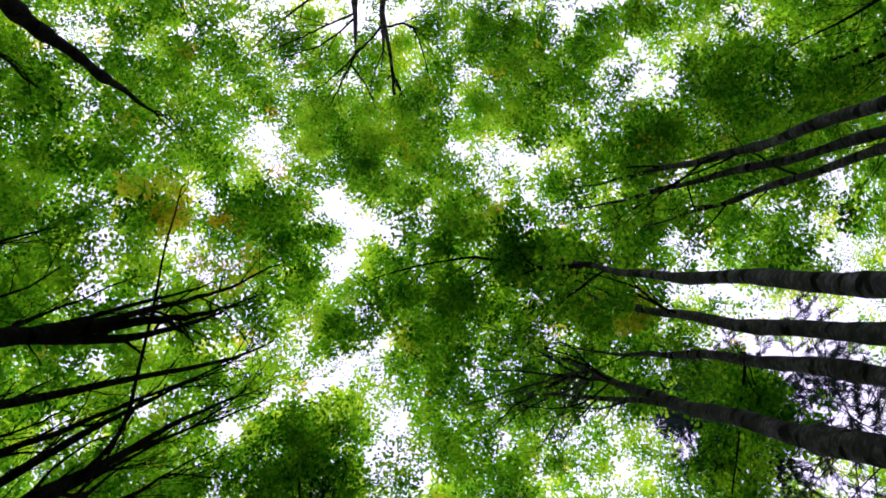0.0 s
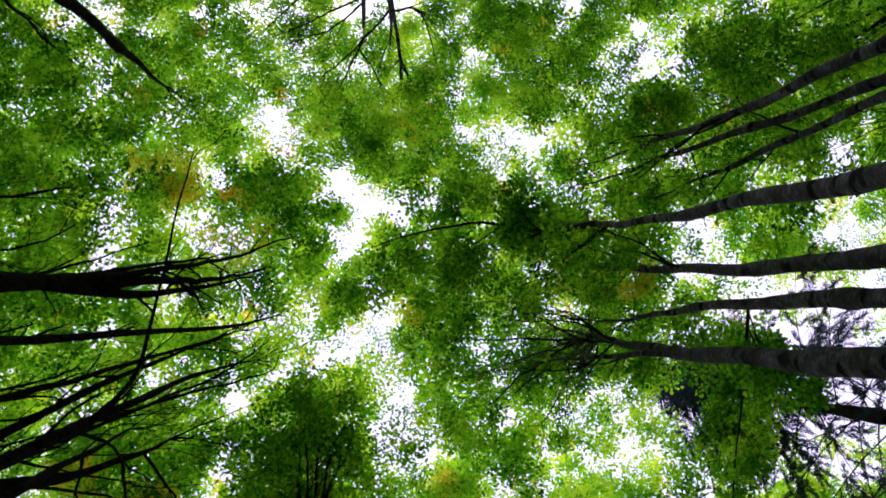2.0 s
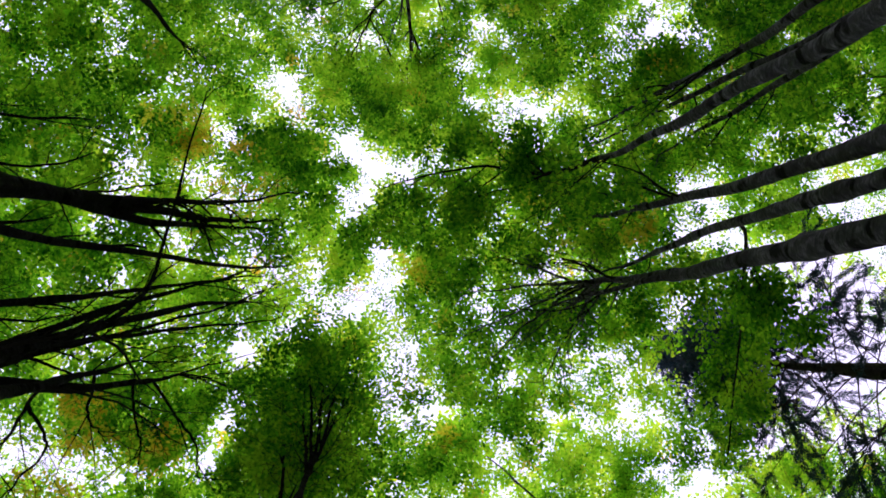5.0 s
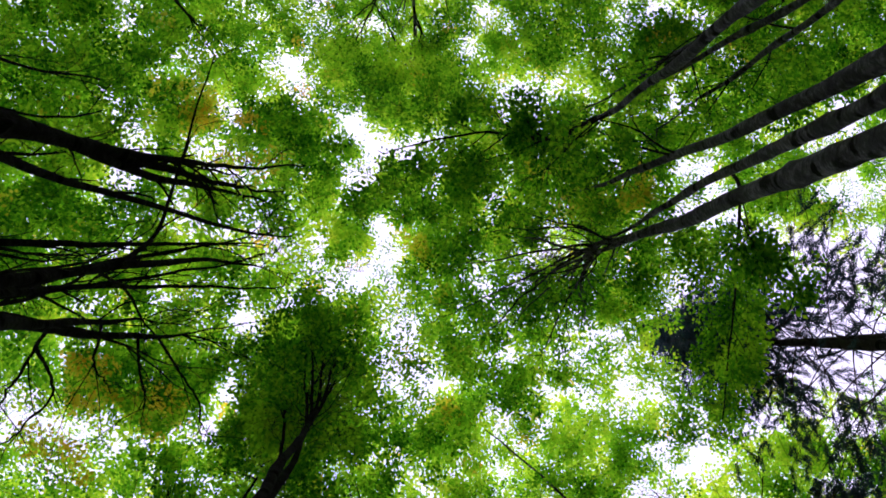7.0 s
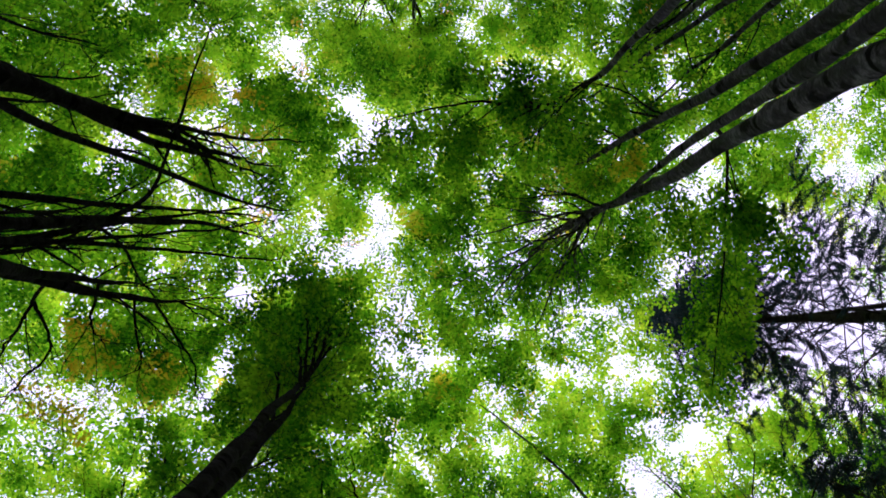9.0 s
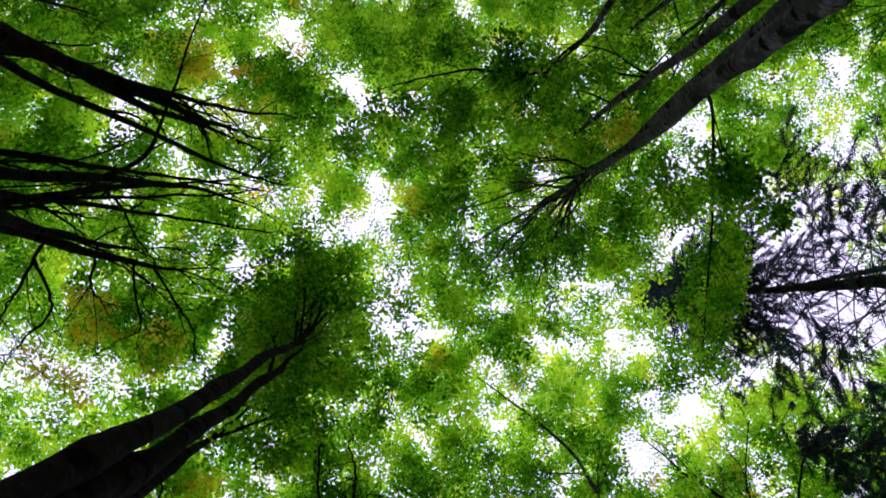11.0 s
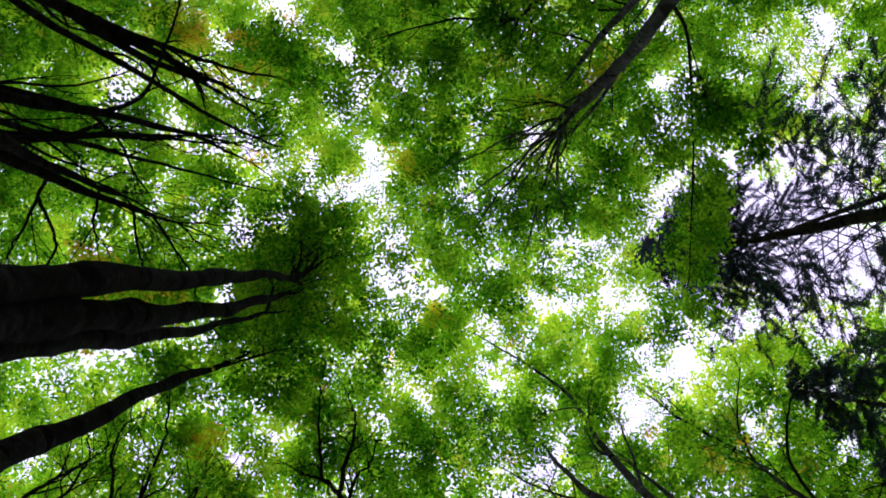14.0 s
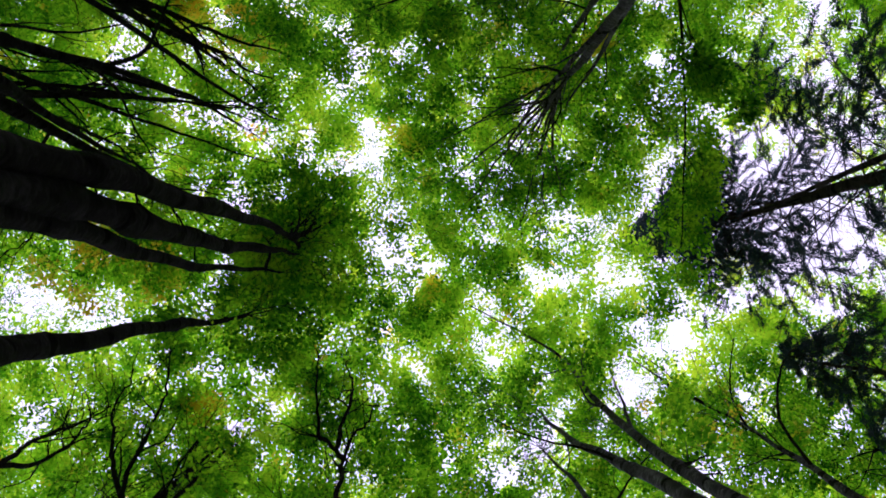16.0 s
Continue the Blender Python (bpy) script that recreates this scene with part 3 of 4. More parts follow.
OPEN_D = [
    (10.9, -8.6, 1.00, 0.50), (11.0, 11.2, 0.67, 0.51), (11.4, -8.4, 0.93, 0.71), (11.6, -4.7, 0.34, 0.33), (11.6, 0.3, 0.43, 0.28), (11.7, -2.0, 0.51, 0.26),
    (12.2, -8.7, 0.64, 0.52), (12.5, 10.6, 0.29, 0.63), (12.5, 8.8, 0.27, 0.38), (12.6, 1.9, 0.42, 0.21), (12.8, -1.5, 0.75, 0.57), (12.8, 10.1, 0.46, 0.53),
    (13.3, -0.1, 0.87, 0.38), (14.3, 0.9, 1.66, 0.31), (14.5, 2.3, 0.57, 0.19), (15.7, 12.2, 0.67, 0.22), (16.5, 0.9, 0.68, 0.31), (19.2, 0.8, 1.00, 0.49),
]
# the clearing round the spruce
OPEN_SPRUCE = [(15.2, 8.2, 0.9, 0.5), (17.2, 7.4, 0.9, 0.6), (14.0, 7.2, 0.5, 0.4), (18.6, 8.3, 0.8, 0.6), (11.1, 5.3, 0.5, 1.0), (16.0, 3.8, 1.8, 2.2), (17.2, 5.8, 2.4, 2.0), (19.2, 3.6, 1.6, 2.2), (18.1, 1.8, 1.7, 1.0), (13.0, 4.8, 1.2, 1.5), (12.3, 5.1, 1.0, 1.4), (12.3, 3.4, 0.8, 1.0), (13.5, -0.4, 0.7, 0.3), (14.7, 0.9, 1.5, 0.6), (21.0, 5.5, 1.6, 2.4), (20.6, 0.2, 1.6, 2.0), (19.6, -1.4, 1.2, 0.8)]
# patches where the leaves hang thin and the sky glitters through
THIN_A = [
    (-11.9, 10.4, 0.39, 0.29), (-11.9, -8.9, 0.45, 0.45), (-11.5, 12.9, 0.80, 1.18), (-11.2, 14.7, 0.45, 0.39), (-10.9, 9.8, 0.39, 0.41), (-10.6, 11.5, 0.76, 0.48),
    (-9.8, -6.8, 0.82, 0.46), (-8.9, -0.4, 0.39, 0.31), (-8.8, 0.4, 0.26, 0.40), (-7.9, -4.8, 0.54, 0.36), (-7.8, 10.1, 0.58, 0.32), (-7.1, 8.0, 0.46, 0.26),
    (-7.0, 0.9, 0.23, 0.24), (-7.0, -11.1, 0.36, 0.77), (-6.7, -9.1, 0.27, 0.53), (-6.4, -2.9, 0.38, 0.60), (-5.1, -0.2, 0.57, 0.28), (-5.0, 10.6, 0.46, 0.47),
    (-4.6, -5.8, 0.95, 0.95), (-4.6, -10.1, 0.60, 0.47),
]
THIN_B = [
    (-4.4, 2.0, 0.27, 0.20), (-4.2, 9.9, 0.51, 0.52), (-4.0, -8.9, 0.60, 0.53), (-3.5, 10.5, 0.47, 0.36), (-2.7, 12.4, 0.23, 0.82), (-2.6, -2.7, 0.47, 0.22),
    (-2.5, 14.3, 0.23, 0.62), (-2.4, -4.4, 0.52, 0.39), (-2.4, -3.6, 0.55, 0.32), (-1.5, -1.0, 0.35, 0.40), (-1.2, -2.8, 0.55, 0.40), (-1.1, -0.6, 0.74, 0.48),
    (-1.0, -3.1, 0.48, 0.60), (-0.9, 9.7, 0.83, 0.33), (-0.8, -0.4, 0.88, 0.56), (-0.4, -1.7, 0.94, 0.87), (0.3, 8.9, 0.85, 0.43), (0.9, 7.8, 0.69, 0.44),
    (1.0, 6.1, 0.86, 0.69), (1.2, 10.2, 0.74, 0.52),
]
THIN_C = [
    (1.4, 6.9, 0.74, 0.74), (1.8, 7.4, 0.45, 0.32), (1.9, 4.2, 0.64, 0.29), (2.1, -10.9, 0.89, 0.80), (2.2, -0.9, 0.50, 0.36), (3.5, 14.5, 0.53, 0.56),
    (3.8, -8.2, 0.38, 0.38), (4.4, -10.7, 0.76, 0.38), (4.6, 8.3, 0.34, 0.33), (4.8, 8.5, 0.68, 0.35), (5.7, -5.7, 1.06, 0.66), (6.0, 7.0, 0.45, 0.31),
    (6.5, 4.5, 0.26, 0.63), (6.7, 6.7, 0.33, 0.31), (6.7, 10.0, 0.36, 0.26), (6.9, 3.4, 0.18, 0.79), (7.2, 5.3, 0.48, 0.46), (7.3, 6.9, 0.48, 0.33),
    (7.3, -9.7, 0.48, 0.32), (7.4, -5.2, 0.54, 0.39),
]
THIN_D = [
    (7.8, 6.1, 0.55, 0.54), (7.9, 5.7, 0.70, 0.59), (8.4, -11.3, 0.56, 0.30), (9.0, 5.7, 0.74, 0.94), (9.2, 6.1, 0.49, 0.89), (9.9, 7.3, 0.45, 0.89),
    (10.3, 8.9, 0.50, 0.47), (10.7, -8.0, 0.83, 0.57), (10.8, 10.0, 0.37, 0.47), (11.3, 3.1, 0.61, 0.51), (11.5, 9.7, 0.66, 0.50), (11.7, 2.1, 0.37, 0.57),
    (12.8, 9.2, 0.76, 0.95), (13.6, 14.9, 0.51, 0.57), (13.7, 9.4, 0.62, 0.59), (14.4, 11.0, 0.52, 0.49), (14.4, 15.4, 0.61, 0.35), (15.1, -10.7, 0.80, 0.52),
    (15.8, 14.9, 0.99, 0.48), (16.5, 15.6, 0.71, 0.44),
]
THIN_E = [
    (17.2, -3.9, 0.99, 0.91), (18.1, 10.9, 0.97, 0.59), (18.8, -3.2, 2.03, 1.96), (18.8, 2.6, 0.99, 0.44), (19.1, -3.8, 1.52, 1.38),
]


def openness(x, y, wide=0.3):
    """1 in the middle of an opening, 0 outside, with ragged edges; a few sprays reach into all but the clearest."""
    edge = 0.5 * (smooth_noise(x, y, 0.4, 3) - 0.5) + 0.5 * (smooth_noise(x, y, 1.1, 4) - 0.5)
    o = np.zeros_like(x)
    islands = 1 - 0.55 * np.clip((smooth_noise(x, y, 0.42, 9) - 0.62) / 0.12, 0, 1)
    for cx, cy, a, b in OPEN_A + OPEN_B + OPEN_C + OPEN_D + OPEN_SPRUCE:
        clear = (cx > 11 and 1.5 < cy < 8.5) or (-1.4 < cx < 0.7 and -3.5 < cy < 6.6) or (cx < -9 and cy > 8)
        w = wide * (0.85 if 2.5 < cx < 11 and 4.2 < cy < 9.6 else 1.0)
        d = np.hypot((x - cx) / (a + w), (y - cy) / (b + w)) + edge
        o = np.maximum(o, np.clip((1.12 - d) / 0.3, 0, 1) * (1 if clear else islands))
    lace = 0.34 + 0.5 * smooth_noise(x, y, 0.35, 8)
    for cx, cy, a, b in THIN_A + THIN_B + THIN_C + THIN_D + THIN_E:
        d = np.hypot((x - cx) / (a + 0.25), (y - cy) / (b + 0.25)) + edge
        o = np.maximum(o, np.clip((1.15 - d) / 0.4, 0, 1) * lace)
    return o


def leaf_arrays(pos, way, length, leaves, size, tint):
    """Sprays of leaves on short twigs, laid out flat like beech sprays. Returns leaf vertices, faces, material indices and twigs."""
    n = len(pos)
    side = np.stack([-way[:, 1], way[:, 0], np.zeros(n)], 1)
    side /= np.linalg.norm(side, axis=1)[:, None] + 1e-9
    u = (np.arange(leaves) + 0.5) / leaves
    u = np.clip(u[None] + rng.uniform(-0.5, 0.5, (n, leaves)) / leaves, 0, 1)
    sgn = np.where(np.arange(leaves) % 2, 1.0, -1.0)[None] * np.ones((n, 1))
    spread = rng.uniform(0.0, 0.28, (n, leaves)) * sgn
    base = pos[:, None] + way[:, None] * (u * length[:, None])[..., None] + side[:, None] * spread[..., None]
    base = base + rng.normal(0, 0.05, base.shape)
    ang = rng.uniform(0.5, 1.3, (n, leaves)) * sgn
    d = way[:, None] * np.cos(ang)[..., None] + side[:, None] * np.sin(ang)[..., None]
    d[..., 2] += rng.normal(-0.15, 0.25, (n, leaves))
    d /= np.linalg.norm(d, axis=2)[..., None]
    up = np.array([0, 0, 1.0]) + rng.normal(0, 0.38, (n, leaves, 3))
    w = np.cross(d, up)
    w /= np.linalg.norm(w, axis=2)[..., None] + 1e-9
    nrm = np.cross(w, d)
    s = (size[:, None] * rng.uniform(0.7, 1.25, (n, leaves)))[..., None]
    wid = s * rng.uniform(0.32, 0.42, (n, leaves))[..., None]
    v0 = base
    v1 = base + d * s * 0.45 + w * wid + nrm * s * 0.1
    v2 = base + d * s
    v3 = base + d * s * 0.45 - w * wid + nrm * s * 0.1
    v = np.stack([v0, v1, v2, v3], 2).reshape(-1, 3)
    k = np.arange(n * leaves)[:, None] * 4
    f = np.concatenate([k + np.array([0, 1, 2]), k + np.array([0, 2, 3])], 1).reshape(-1, 3)
    mi = np.repeat(tint, leaves * 2)
    # twigs: thin three-sided rods
    a, b = pos - way * 0.15, pos + way * length[:, None] * 0.9
    r = 0.007
    ring = [side * r, np.array([0, 0, r]) - side * 0.5 * r, np.array([0, 0, -r]) - side * 0.5 * r]
    tv = np.stack([a + q for q in ring] + [b + q * 0.4 for q in ring], 1).reshape(-1, 3)
    kk = np.arange(n)[:, None] * 6
    tf = np.concatenate([kk + np.array(q) for q in ((0, 1, 4, 3), (1, 2, 5, 4), (2, 0, 3, 5))], 1).reshape(-1, 4)
    return v, f, mi, tv, tf


def give_crowns(sets):
    """Gives each spray to the nearest tree and builds one crown and one set of twigs a tree."""
    pos = np.concatenate([s[0] for s in sets])
    centres = np.array([c for _, c in TREES])
    near_i = np.empty(len(pos), int)
    for a in range(0, len(pos), 4000):
        q = pos[a:a + 4000, None, :2] - centres[None]
        near_i[a:a + 4000] = np.argmin((q ** 2).sum(2), 1)
    length = np.concatenate([s[1] for s in sets])
    tint = np.concatenate([s[2] for s in sets])
    size = np.concatenate([np.full(len(s[0]), (LEAF, LEAF_TOP, LEAF_FRINGE, LEAF)[k] if k < 4 else LEAF_LOW) for k, s in enumerate(sets)])
    for k, (base, c) in enumerate(TREES):
        m = near_i == k
        if not m.any():
            continue
        p = pos[m]
        out = p[:, :2] - c
        a = np.arctan2(out[:, 1], out[:, 0]) + rng.normal(0, 0.9, len(p))
        way = np.stack([np.cos(a), np.sin(a), rng.normal(0.05, 0.2, len(p))], 1)
        v, f, mi, tv, tf = leaf_arrays(p, way, length[m], LEAVES, size[m], tint[m])
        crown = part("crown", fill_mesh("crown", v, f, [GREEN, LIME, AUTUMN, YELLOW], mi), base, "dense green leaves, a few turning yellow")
        tagged(crown, kind="stuff")
        tw = part("fine_branchwork", fill_mesh("fine_branchwork", tv, tf, [TWIG]), base)
        tagged(tw, kind="stuff")


LEAVES, LEAF, LEAF_TOP, LEAF_FRINGE, LEAF_LOW = 29, 0.134, 0.166, 0.085, 0.118
# autumn patches: place and reach
TURNING = [(-7.6, 6.7, 18.1, 0.85, 2), (-6.6, 7.1, 19.6, 0.4, 2), (-6.5, -2.9, 21.6, 0.6, 3), (-4.5, -0.4, 20.6, 0.35, 2), (1.7, 1.9, 22.6, 0.25, 3), (6.4, 0.7, 18.5, 0.25, 3), (6.5, 0.7, 15.5, 0.2, 3),
           (4.8, -2.4, 23.2, 0.3, 2), (2.6, 7.8, 22.2, 0.3, 3), (12.9, 12.4, 20.5, 0.45, 2), (-6.8, -2.2, 21.4, 0.3, 2), (5.5, 8.4, 22.4, 0.25, 3), (-5.0, 11.9, 20.4, 0.3, 2)]


def tints(p):
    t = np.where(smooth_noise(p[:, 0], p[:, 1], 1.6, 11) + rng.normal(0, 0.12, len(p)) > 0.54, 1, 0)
    for x, y, z, r, kind_ in TURNING:
        d = np.linalg.norm(p - np.array([x, y, z]), axis=1) / r
        t[(d < 1.0) & (rng.random(len(p)) < 0.7)] = kind_
    t[rng.random(len(p)) < 0.006] = 3
    t[rng.random(len(p)) < 0.003] = 2
    return t


def boughs(centres, radius, sprays, flat=0.28):
    """Flat leafy boughs: a handful of sprays round each centre."""
    n = len(centres)
    a = rng.uniform(0, 6.283, (n, sprays))
    r = np.sqrt(rng.random((n, sprays))) * radius[:, None]
    p = centres[:, None] + np.stack([np.cos(a) * r, np.sin(a) * r, rng.normal(0, 1, (n, sprays)) * flat * radius[:, None]], 2)
    return p.reshape(-1, 3)


def canopy(step, x0, x1, y0, y1, height=0.0, seed=0, wide=0.3, fringe=0):
    """The leaf roof: boughs at uneven steps, thinned in patches, with the openings left free."""
    x, y = [q.ravel() for q in np.meshgrid(np.arange(x0, x1, step), np.arange(y0, y1, step))]
    x, y = x + rng.uniform(-0.6, 0.6, len(x)) * step, y + rng.uniform(-0.6, 0.6, len(x)) * step
    z = roof(x, y) + height + 0.7 * (smooth_noise(x, y, 3.0, 6) - 0.5) * 2 + rng.normal(0, 0.6, len(x))
    p = boughs(np.stack([x, y, z], 1), rng.uniform(0.3, 0.65, len(x)), 6)
    x, y = p[:, 0], p[:, 1]
    thick = 0.4 * smooth_noise(x, y, 1.3, 1 + seed) + 0.4 * smooth_noise(x, y, 0.55, 2 + seed) + 0.25 * smooth_noise(x, y, 4.5, 5)
    keep = rng.random(len(p)) < np.clip((thick - 0.24) / 0.2, 0.08, 0.92)
    far_out = (x < -15) | (x > 22.8) | (y < -12.5) | (y > 17.5)
    keep &= ~far_out | (rng.random(len(p)) < 0.25)
    gap = openness(x, y, wide)
    if fringe:
        # thin sprays that reach out into the openings
        p = p[(gap > 0.15) & (gap > rng.random(len(p)) * 0.9) & (thick > 0.5) & (rng.random(len(p)) < fringe) & (np.hypot((x - 16.5) / 5.5, (y - 4.5) / 5.0) > 1)]
    else:
        p = p[keep & (gap < rng.random(len(p)) * 0.4 + 0.3)]
    return p, rng.uniform(0.4, 0.8, len(p)), tints(p)


def clump(count, x, y, z, a, b, c):
    """Leafy boughs lower down, in a few loose tufts scattered through an ellipsoid."""
    count = int(count * 1.4)
    tufts = max(4, count // 3)
    q = rng.normal(0, 1, (tufts, 3))
    q *= (rng.random(tufts) ** 0.35 / np.linalg.norm(q, axis=1))[:, None]
    q = np.repeat(q, 3, 0)[:count] if count >= tufts else q
    q = q + rng.normal(0, 0.22, q.shape)
    p = boughs(q * np.array([a, b, c]) * 1.12 + np.array([x, y, z]), rng.uniform(0.2, 0.6, len(q)), 5)
    t = tints(p)
    # low tufts take only the dark tint, so shade is in their colour
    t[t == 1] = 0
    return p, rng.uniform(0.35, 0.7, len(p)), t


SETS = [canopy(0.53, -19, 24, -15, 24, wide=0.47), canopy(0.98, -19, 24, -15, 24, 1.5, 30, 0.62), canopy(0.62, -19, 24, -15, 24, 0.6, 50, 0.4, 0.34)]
# sprays against the sky keep the dark tint, a painted silhouette
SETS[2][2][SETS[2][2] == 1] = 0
# lower leafy boughs that hang in patches under the leaf roof
low_p, low_l, low_t = canopy(0.85, -19, 24, -13, 24, -2.7, 70, 0.5)
shade = smooth_noise(low_p[:, 0], low_p[:, 1], 2.6, 41) + 0.4 * smooth_noise(low_p[:, 0], low_p[:, 1], 0.9, 42) > 0.76
shade &= ~((low_p[:, 0] < -2) & (low_p[:, 1] > 8.5)) & ~((np.abs(low_p[:, 0]) < 3.0) & (low_p[:, 1] < -6))
shade &= openness(0.3 + (low_p[:, 0] - 0.3) / 0.87, 4.0 + (low_p[:, 1] - 4.0) / 0.87, 0.5) < 0.3
shade &= openness(1.0 + (low_p[:, 0] - 1.0) / 0.87, 7.2 + (low_p[:, 1] - 7.2) / 0.87, 0.5) < 0.3
# no light tint on these low boughs: the dark colour carries their shade
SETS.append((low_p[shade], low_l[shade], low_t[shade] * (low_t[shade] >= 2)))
SETS[1][2][SETS[1][2] == 0] = 1  # the top layer is all in the light tint: its sunlight is in the colour
for b_ in ((16, 5.8, -10.6, 25.0, 2.2, 1.6, 0.9), (12, 4.9, -12.0, 26.5, 1.8, 1.2, 0.8), (14, 11.0, -4.0, 15.2, 2.0, 1.4, 0.9), (12, 10.1, -5.4, 18.0, 2.0, 1.2, 0.8), (10, 11.2, -6.2, 16.8, 1.8, 1.2, 0.8), (8, 10.6, -4.6, 13.2, 1.2, 0.8, 0.8), (6, 4.3, -0.5, 15.2, 2.2, 0.8, 0.4), (5, 2.9, -0.7, 16.6, 2.2, 0.8, 0.4),
           (10, 7.2, -7.4, 20.0, 2.2, 1.6, 0.8), (10, 7.9, 2.3, 16.6, 1.1, 0.9, 0.6), (10, 7.4, -3.5, 17.0, 1.8, 1.2, 0.7), (10, 8.1, -3.7, 16.0, 1.4, 0.9, 0.6), (50, -1.4, 6.7, 18.9, 2.0, 2.0, 1.7), (10, -2.6, 8.2, 18.6, 1.4, 1.2, 1.0), (9, -2.4, 8.2, 16.2, 1.4, 1.1, 0.8), (12, -1.9, 5.0, 19.5, 1.2, 1.2, 1.0),
           (18, 10.6, 5.0, 17.6, 0.9, 2.0, 0.7), (10, -7.4, -1.2, 16.5, 2.0, 1.8, 0.7), 
           (15, 4.6, -6.7, 20.6, 2.6, 2.0, 1.0), (8, 12.6, 12.4, 17.0, 2.4, 2.0, 1.0), (6, 3.4, 0.6, 17.5, 2.8, 2.2, 1.0), (26, 5.6, 3.4, 22.4, 3.6, 3.4, 0.8), (8, 8.2, -2.6, 14.5, 2.2, 2.0, 2.0)):
    SETS.append(clump(*b_))
ends = boughs(np.array(LEAFY_ENDS), rng.uniform(0.2, 0.4, len(LEAFY_ENDS)), 4)
# limb-end sprays get the dark tint alone, shade put into the colour
SETS.append((ends, rng.uniform(0.35, 0.6, len(ends)), np.minimum(tints(ends), 1) * 0))
for x_, y_, z_, r_, kind_ in TURNING:
    q_ = boughs(np.array([x_, y_, z_]) + rng.normal(0, 1.0, (int(10 * r_) + 3, 3)) * r_, rng.uniform(0.15, 0.4, int(10 * r_) + 3), 3)
    SETS.append((q_, np.full(len(q_), 0.4), np.where(rng.random(len(q_)) < (0.85 if r_ > 0.5 else 0.6), kind_, 1)))
give_crowns(SETS)


# ---- the spruce ----
def spruce(x6, y6, x18, y18, bx, by, r, top, widest, label, many=5):
    base = new("spruce_tree")
    base.location = (x6, y6, float(ground_z(x6, y6)))
    tagged(base, label, "tree", "trees of the wood")
    p = stem_path(x6, y6, x18, y18, bx, by, top)
    part("trunk", fill_mesh("trunk", *tube(p, stem_radii(p, r, top), 14, 0.02), [BARK_SPRUCE], smooth=True), base)
    tip, way = [], []
    z = 8.0
    while z < top - 0.4:
        i = int(np.argmin(np.abs(p[:, 2] - z)))
        turn = rng.uniform(0, 6.283)
        count = many if z < top - 8 else many + (3 if many > 4 else 0)
        for k in range(count):
            a = turn + k * 6.283 / count + rng.uniform(-0.35, 0.35)
            d = np.array([np.cos(a), np.sin(a), 0.0])
            ln = np.clip((top - z) * 0.45, 0.5, widest) * rng.uniform(0.65, 1.1)
            n = 10
            s = np.linspace(0, 1, n)
            pts = p[i] + d * (s * ln)[:, None] + np.outer(0.25 * s * ln - 0.35 * s ** 2 * ln, [0, 0, 1]) + np.cumsum(rng.normal(0, 0.018, (n, 3)), 0)
            out = [tube(pts, np.linspace(0.024, 0.006, n), 5)]
            for f in np.linspace(0.3, 1, 9):
                j = min(int(f * (n - 1)), n - 1)
                for sg in (-1, 1):
                    side = np.array([-d[1] * sg, d[0] * sg, 0])
                    w = unit(d * rng.uniform(0.5, 1.1) + side * 0.75 + rng.normal(0, 0.2, 3) + np.array([0, 0, -0.5]))
                    l2 = (0.35 + 0.22 * ln * (1.15 - f)) * rng.uniform(0.6, 1.3)
                    sag = np.outer(-0.25 * l2 * np.linspace(0, 1, 5) ** 2, [0, 0, 1])
                    q = pts[j] + w * (np.linspace(0, 1, 5) * l2)[:, None] + sag + rng.normal(0, 0.015, (5, 3))
                    out.append(tube(q, np.linspace(0.008, 0.003, 5), 3))
                    if (f > 0.45 or z > top - 8) and rng.random() < (0.95 if z > top - 8 and many > 4 else 0.55):
                        m = int(l2 / 0.07) + 2
                        e = np.linspace(0.15, 1, m)[:, None]
                        tip.append(pts[j] + w * l2 * e + np.outer(-0.25 * l2 * e[:, 0] ** 2, [0, 0, 1]))
                        way.append(np.tile(w, (m, 1)))
            part("branch", fill_mesh("branch", *join(out), [BARK_SPRUCE], smooth=True), base)
        z += rng.uniform(0.5, 0.85)
    rep = 13
    lp, ld = np.repeat(np.concatenate(tip), rep, 0), np.repeat(np.concatenate(way), rep, 0)
    n = len(lp)
    d = ld * 0.8 + rng.normal(0, 0.5, (n, 3)) + np.array([0, 0, -0.2])
    d /= np.linalg.norm(d, axis=1)[:, None]
    w = np.cross(d, rng.normal(0, 1, (n, 3)))
    w /= np.linalg.norm(w, axis=1)[:, None]
    lp = lp + rng.normal(0, 0.035, (n, 3))
    s = rng.uniform(0.09, 0.18, (n, 1))
    v = np.stack([lp - w * 0.01, lp + w * 0.01, lp + d * s], 1).reshape(-1, 3)
    crown = part("crown", fill_mesh("crown", v, np.arange(n * 3).reshape(-1, 3), [NEEDLE]), base, "dark blue-green needles")
    tagged(crown, kind="stuff")
    return base


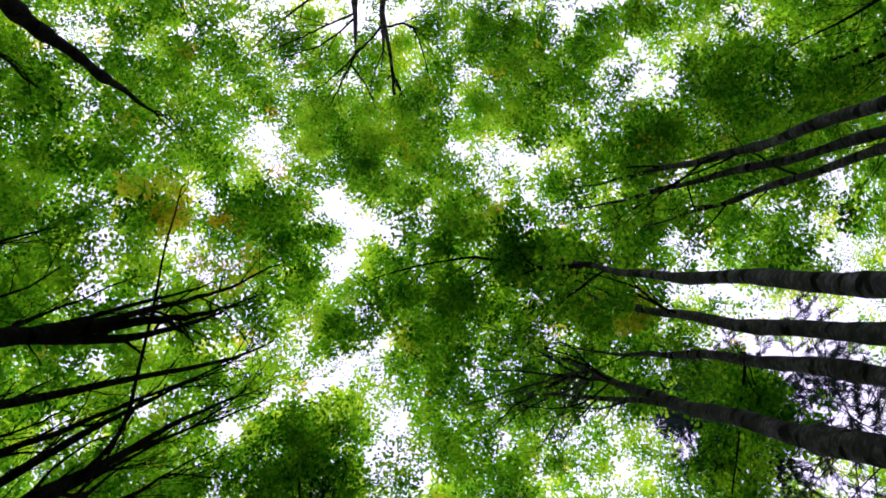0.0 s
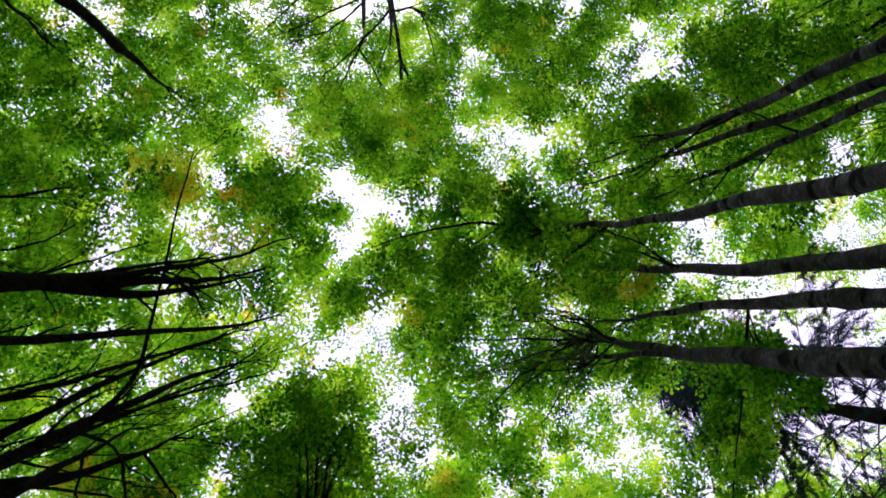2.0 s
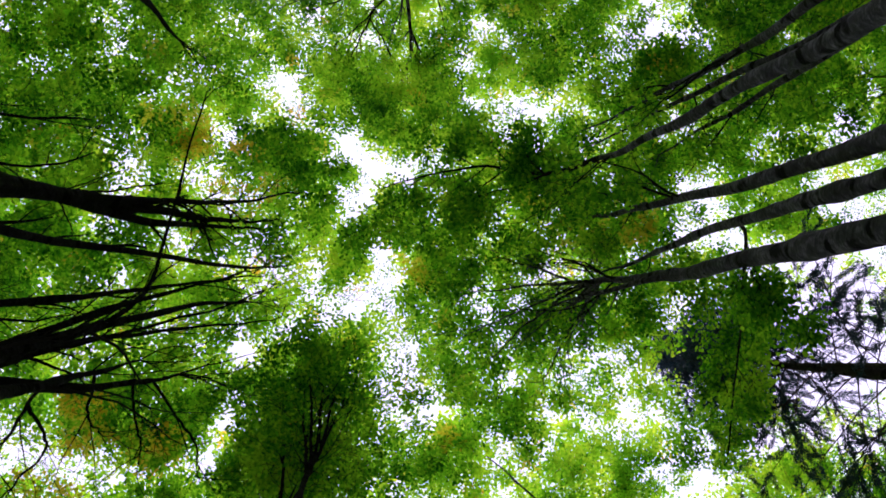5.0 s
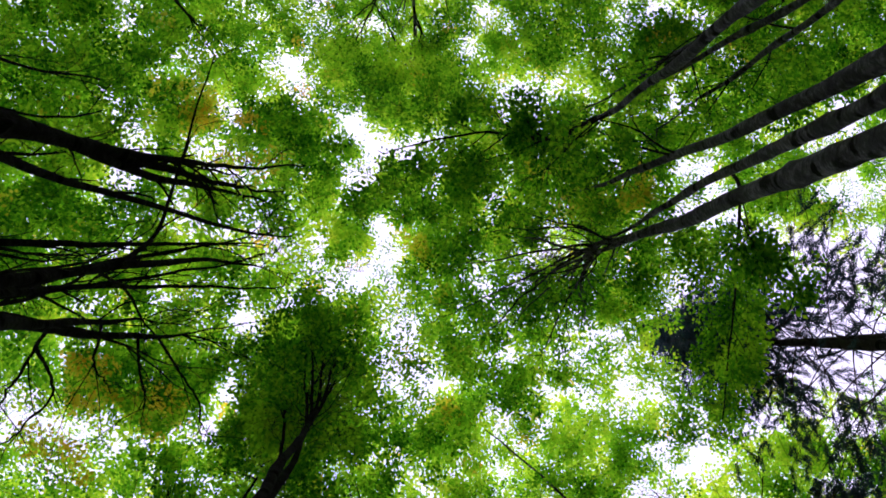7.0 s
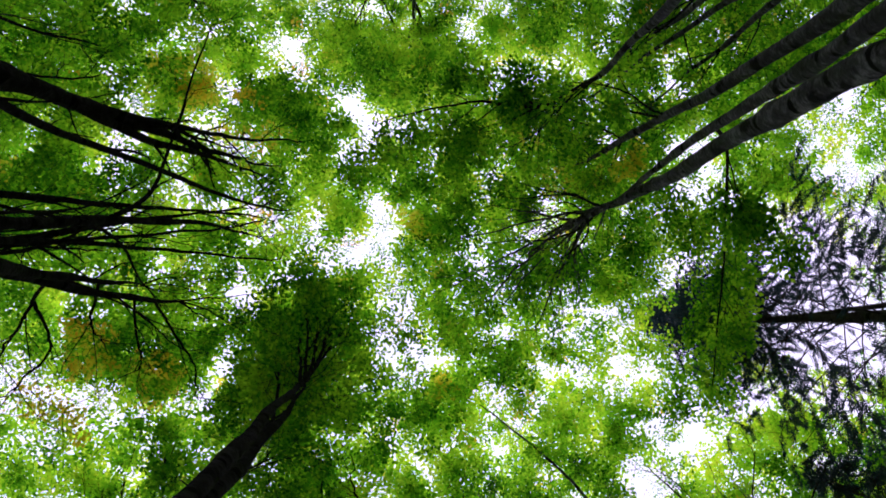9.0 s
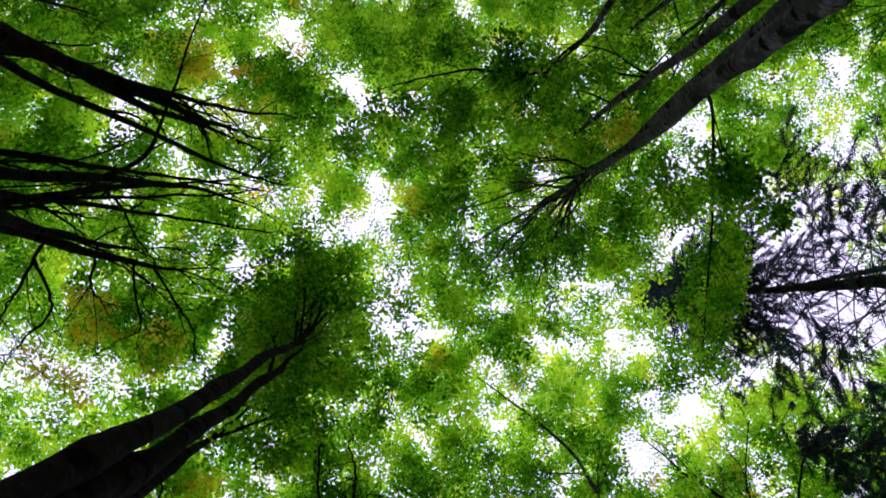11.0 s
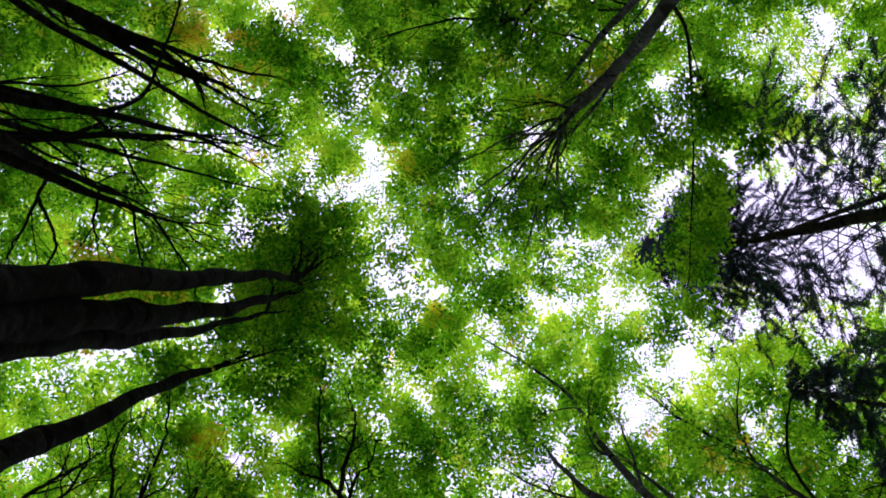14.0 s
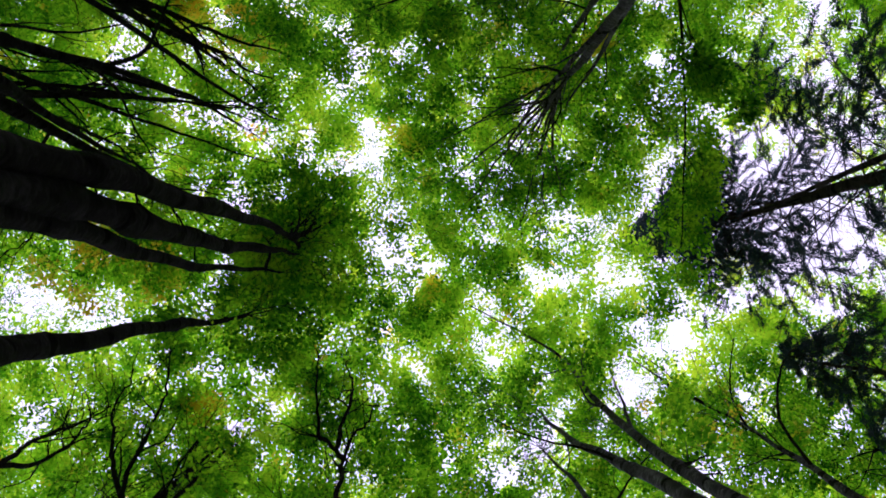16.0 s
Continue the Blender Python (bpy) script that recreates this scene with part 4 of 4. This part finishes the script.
tall_spruce = spruce(12.9, 4.1, 14.3, 4.7, 0.42, 0.02, 0.28, 28.5, 5.0, "tall dark spruce with bare inner branches and two stems")
fork = bend_path([(13.3, 3.75, 8.0), (13.7, 3.95, 12.0), (14.05, 4.25, 15.5), (14.3, 4.6, 18.5)], 40)
part("trunk", fill_mesh("trunk", *tube(fork, np.linspace(0.15, 0.05, 40), 12, 0.02), [BARK_SPRUCE], smooth=True), tall_spruce)
spruce(15.3, 10.1, 15.2, 10.0, 0, 0, 0.16, 20.5, 3.4, "lower dark spruce with drooping branches", 4)


# ---- unseen wood all round, added against side light ----
def unseen_woods():
    """Unseen trunks and leaves of the wood beyond, added to shut out the light from the sides."""
    base = new("unseen_woods")
    tagged(base, "unseen beech wood added all round to shut out side light", "woods", kind="stuff")
    n = 150
    a, r = rng.uniform(0, 6.283, n), np.sqrt(rng.uniform(27 ** 2, 62 ** 2, n))
    out = []
    for x, y in zip(np.cos(a) * r + 2, np.sin(a) * r + 4):
        out.append(tube(stem_path(x, y, x + rng.uniform(-1, 1), y + rng.uniform(-1, 1), 0, 0, 20.0, 1.5), np.linspace(0.26, 0.05, len(stem_path(x, y, x, y, 0, 0, 20.0, 1.5))), 8))
    tagged(part("trunk_stand", fill_mesh("trunk_stand", *join(out), [BARK_SHADED], smooth=True), base), kind="stuff")
    n = 35000
    a, r = rng.uniform(0, 6.283, n), np.sqrt(rng.uniform(24.5 ** 2, 62 ** 2, n))
    x, y = np.cos(a) * r * 1.05 + 2.5, np.sin(a) * r + 4.5
    z = ground_z(x, y) + 0.5 + 25 * rng.random(n) ** 0.75 + 2 * smooth_noise(x, y, 6, 21)
    c = np.stack([x, y, z], 1)
    d = rng.normal(0, 1, (n, 3)) * np.array([1, 1, 0.5])
    d /= np.linalg.norm(d, axis=1)[:, None]
    w = np.cross(d, rng.normal(0, 1, (n, 3)))
    w /= np.linalg.norm(w, axis=1)[:, None]
    s = rng.uniform(0.5, 1.0, (n, 1))
    v = np.stack([c - d * s, c + w * s * 0.6, c + d * s, c - w * s * 0.6], 1).reshape(-1, 3)
    k = np.arange(n)[:, None] * 4
    f = np.concatenate([k + np.array([0, 1, 2]), k + np.array([0, 2, 3])], 1).reshape(-1, 3)
    tagged(part("foliage", fill_mesh("foliage", v, f, [GREEN]), base), kind="stuff")


unseen_woods()
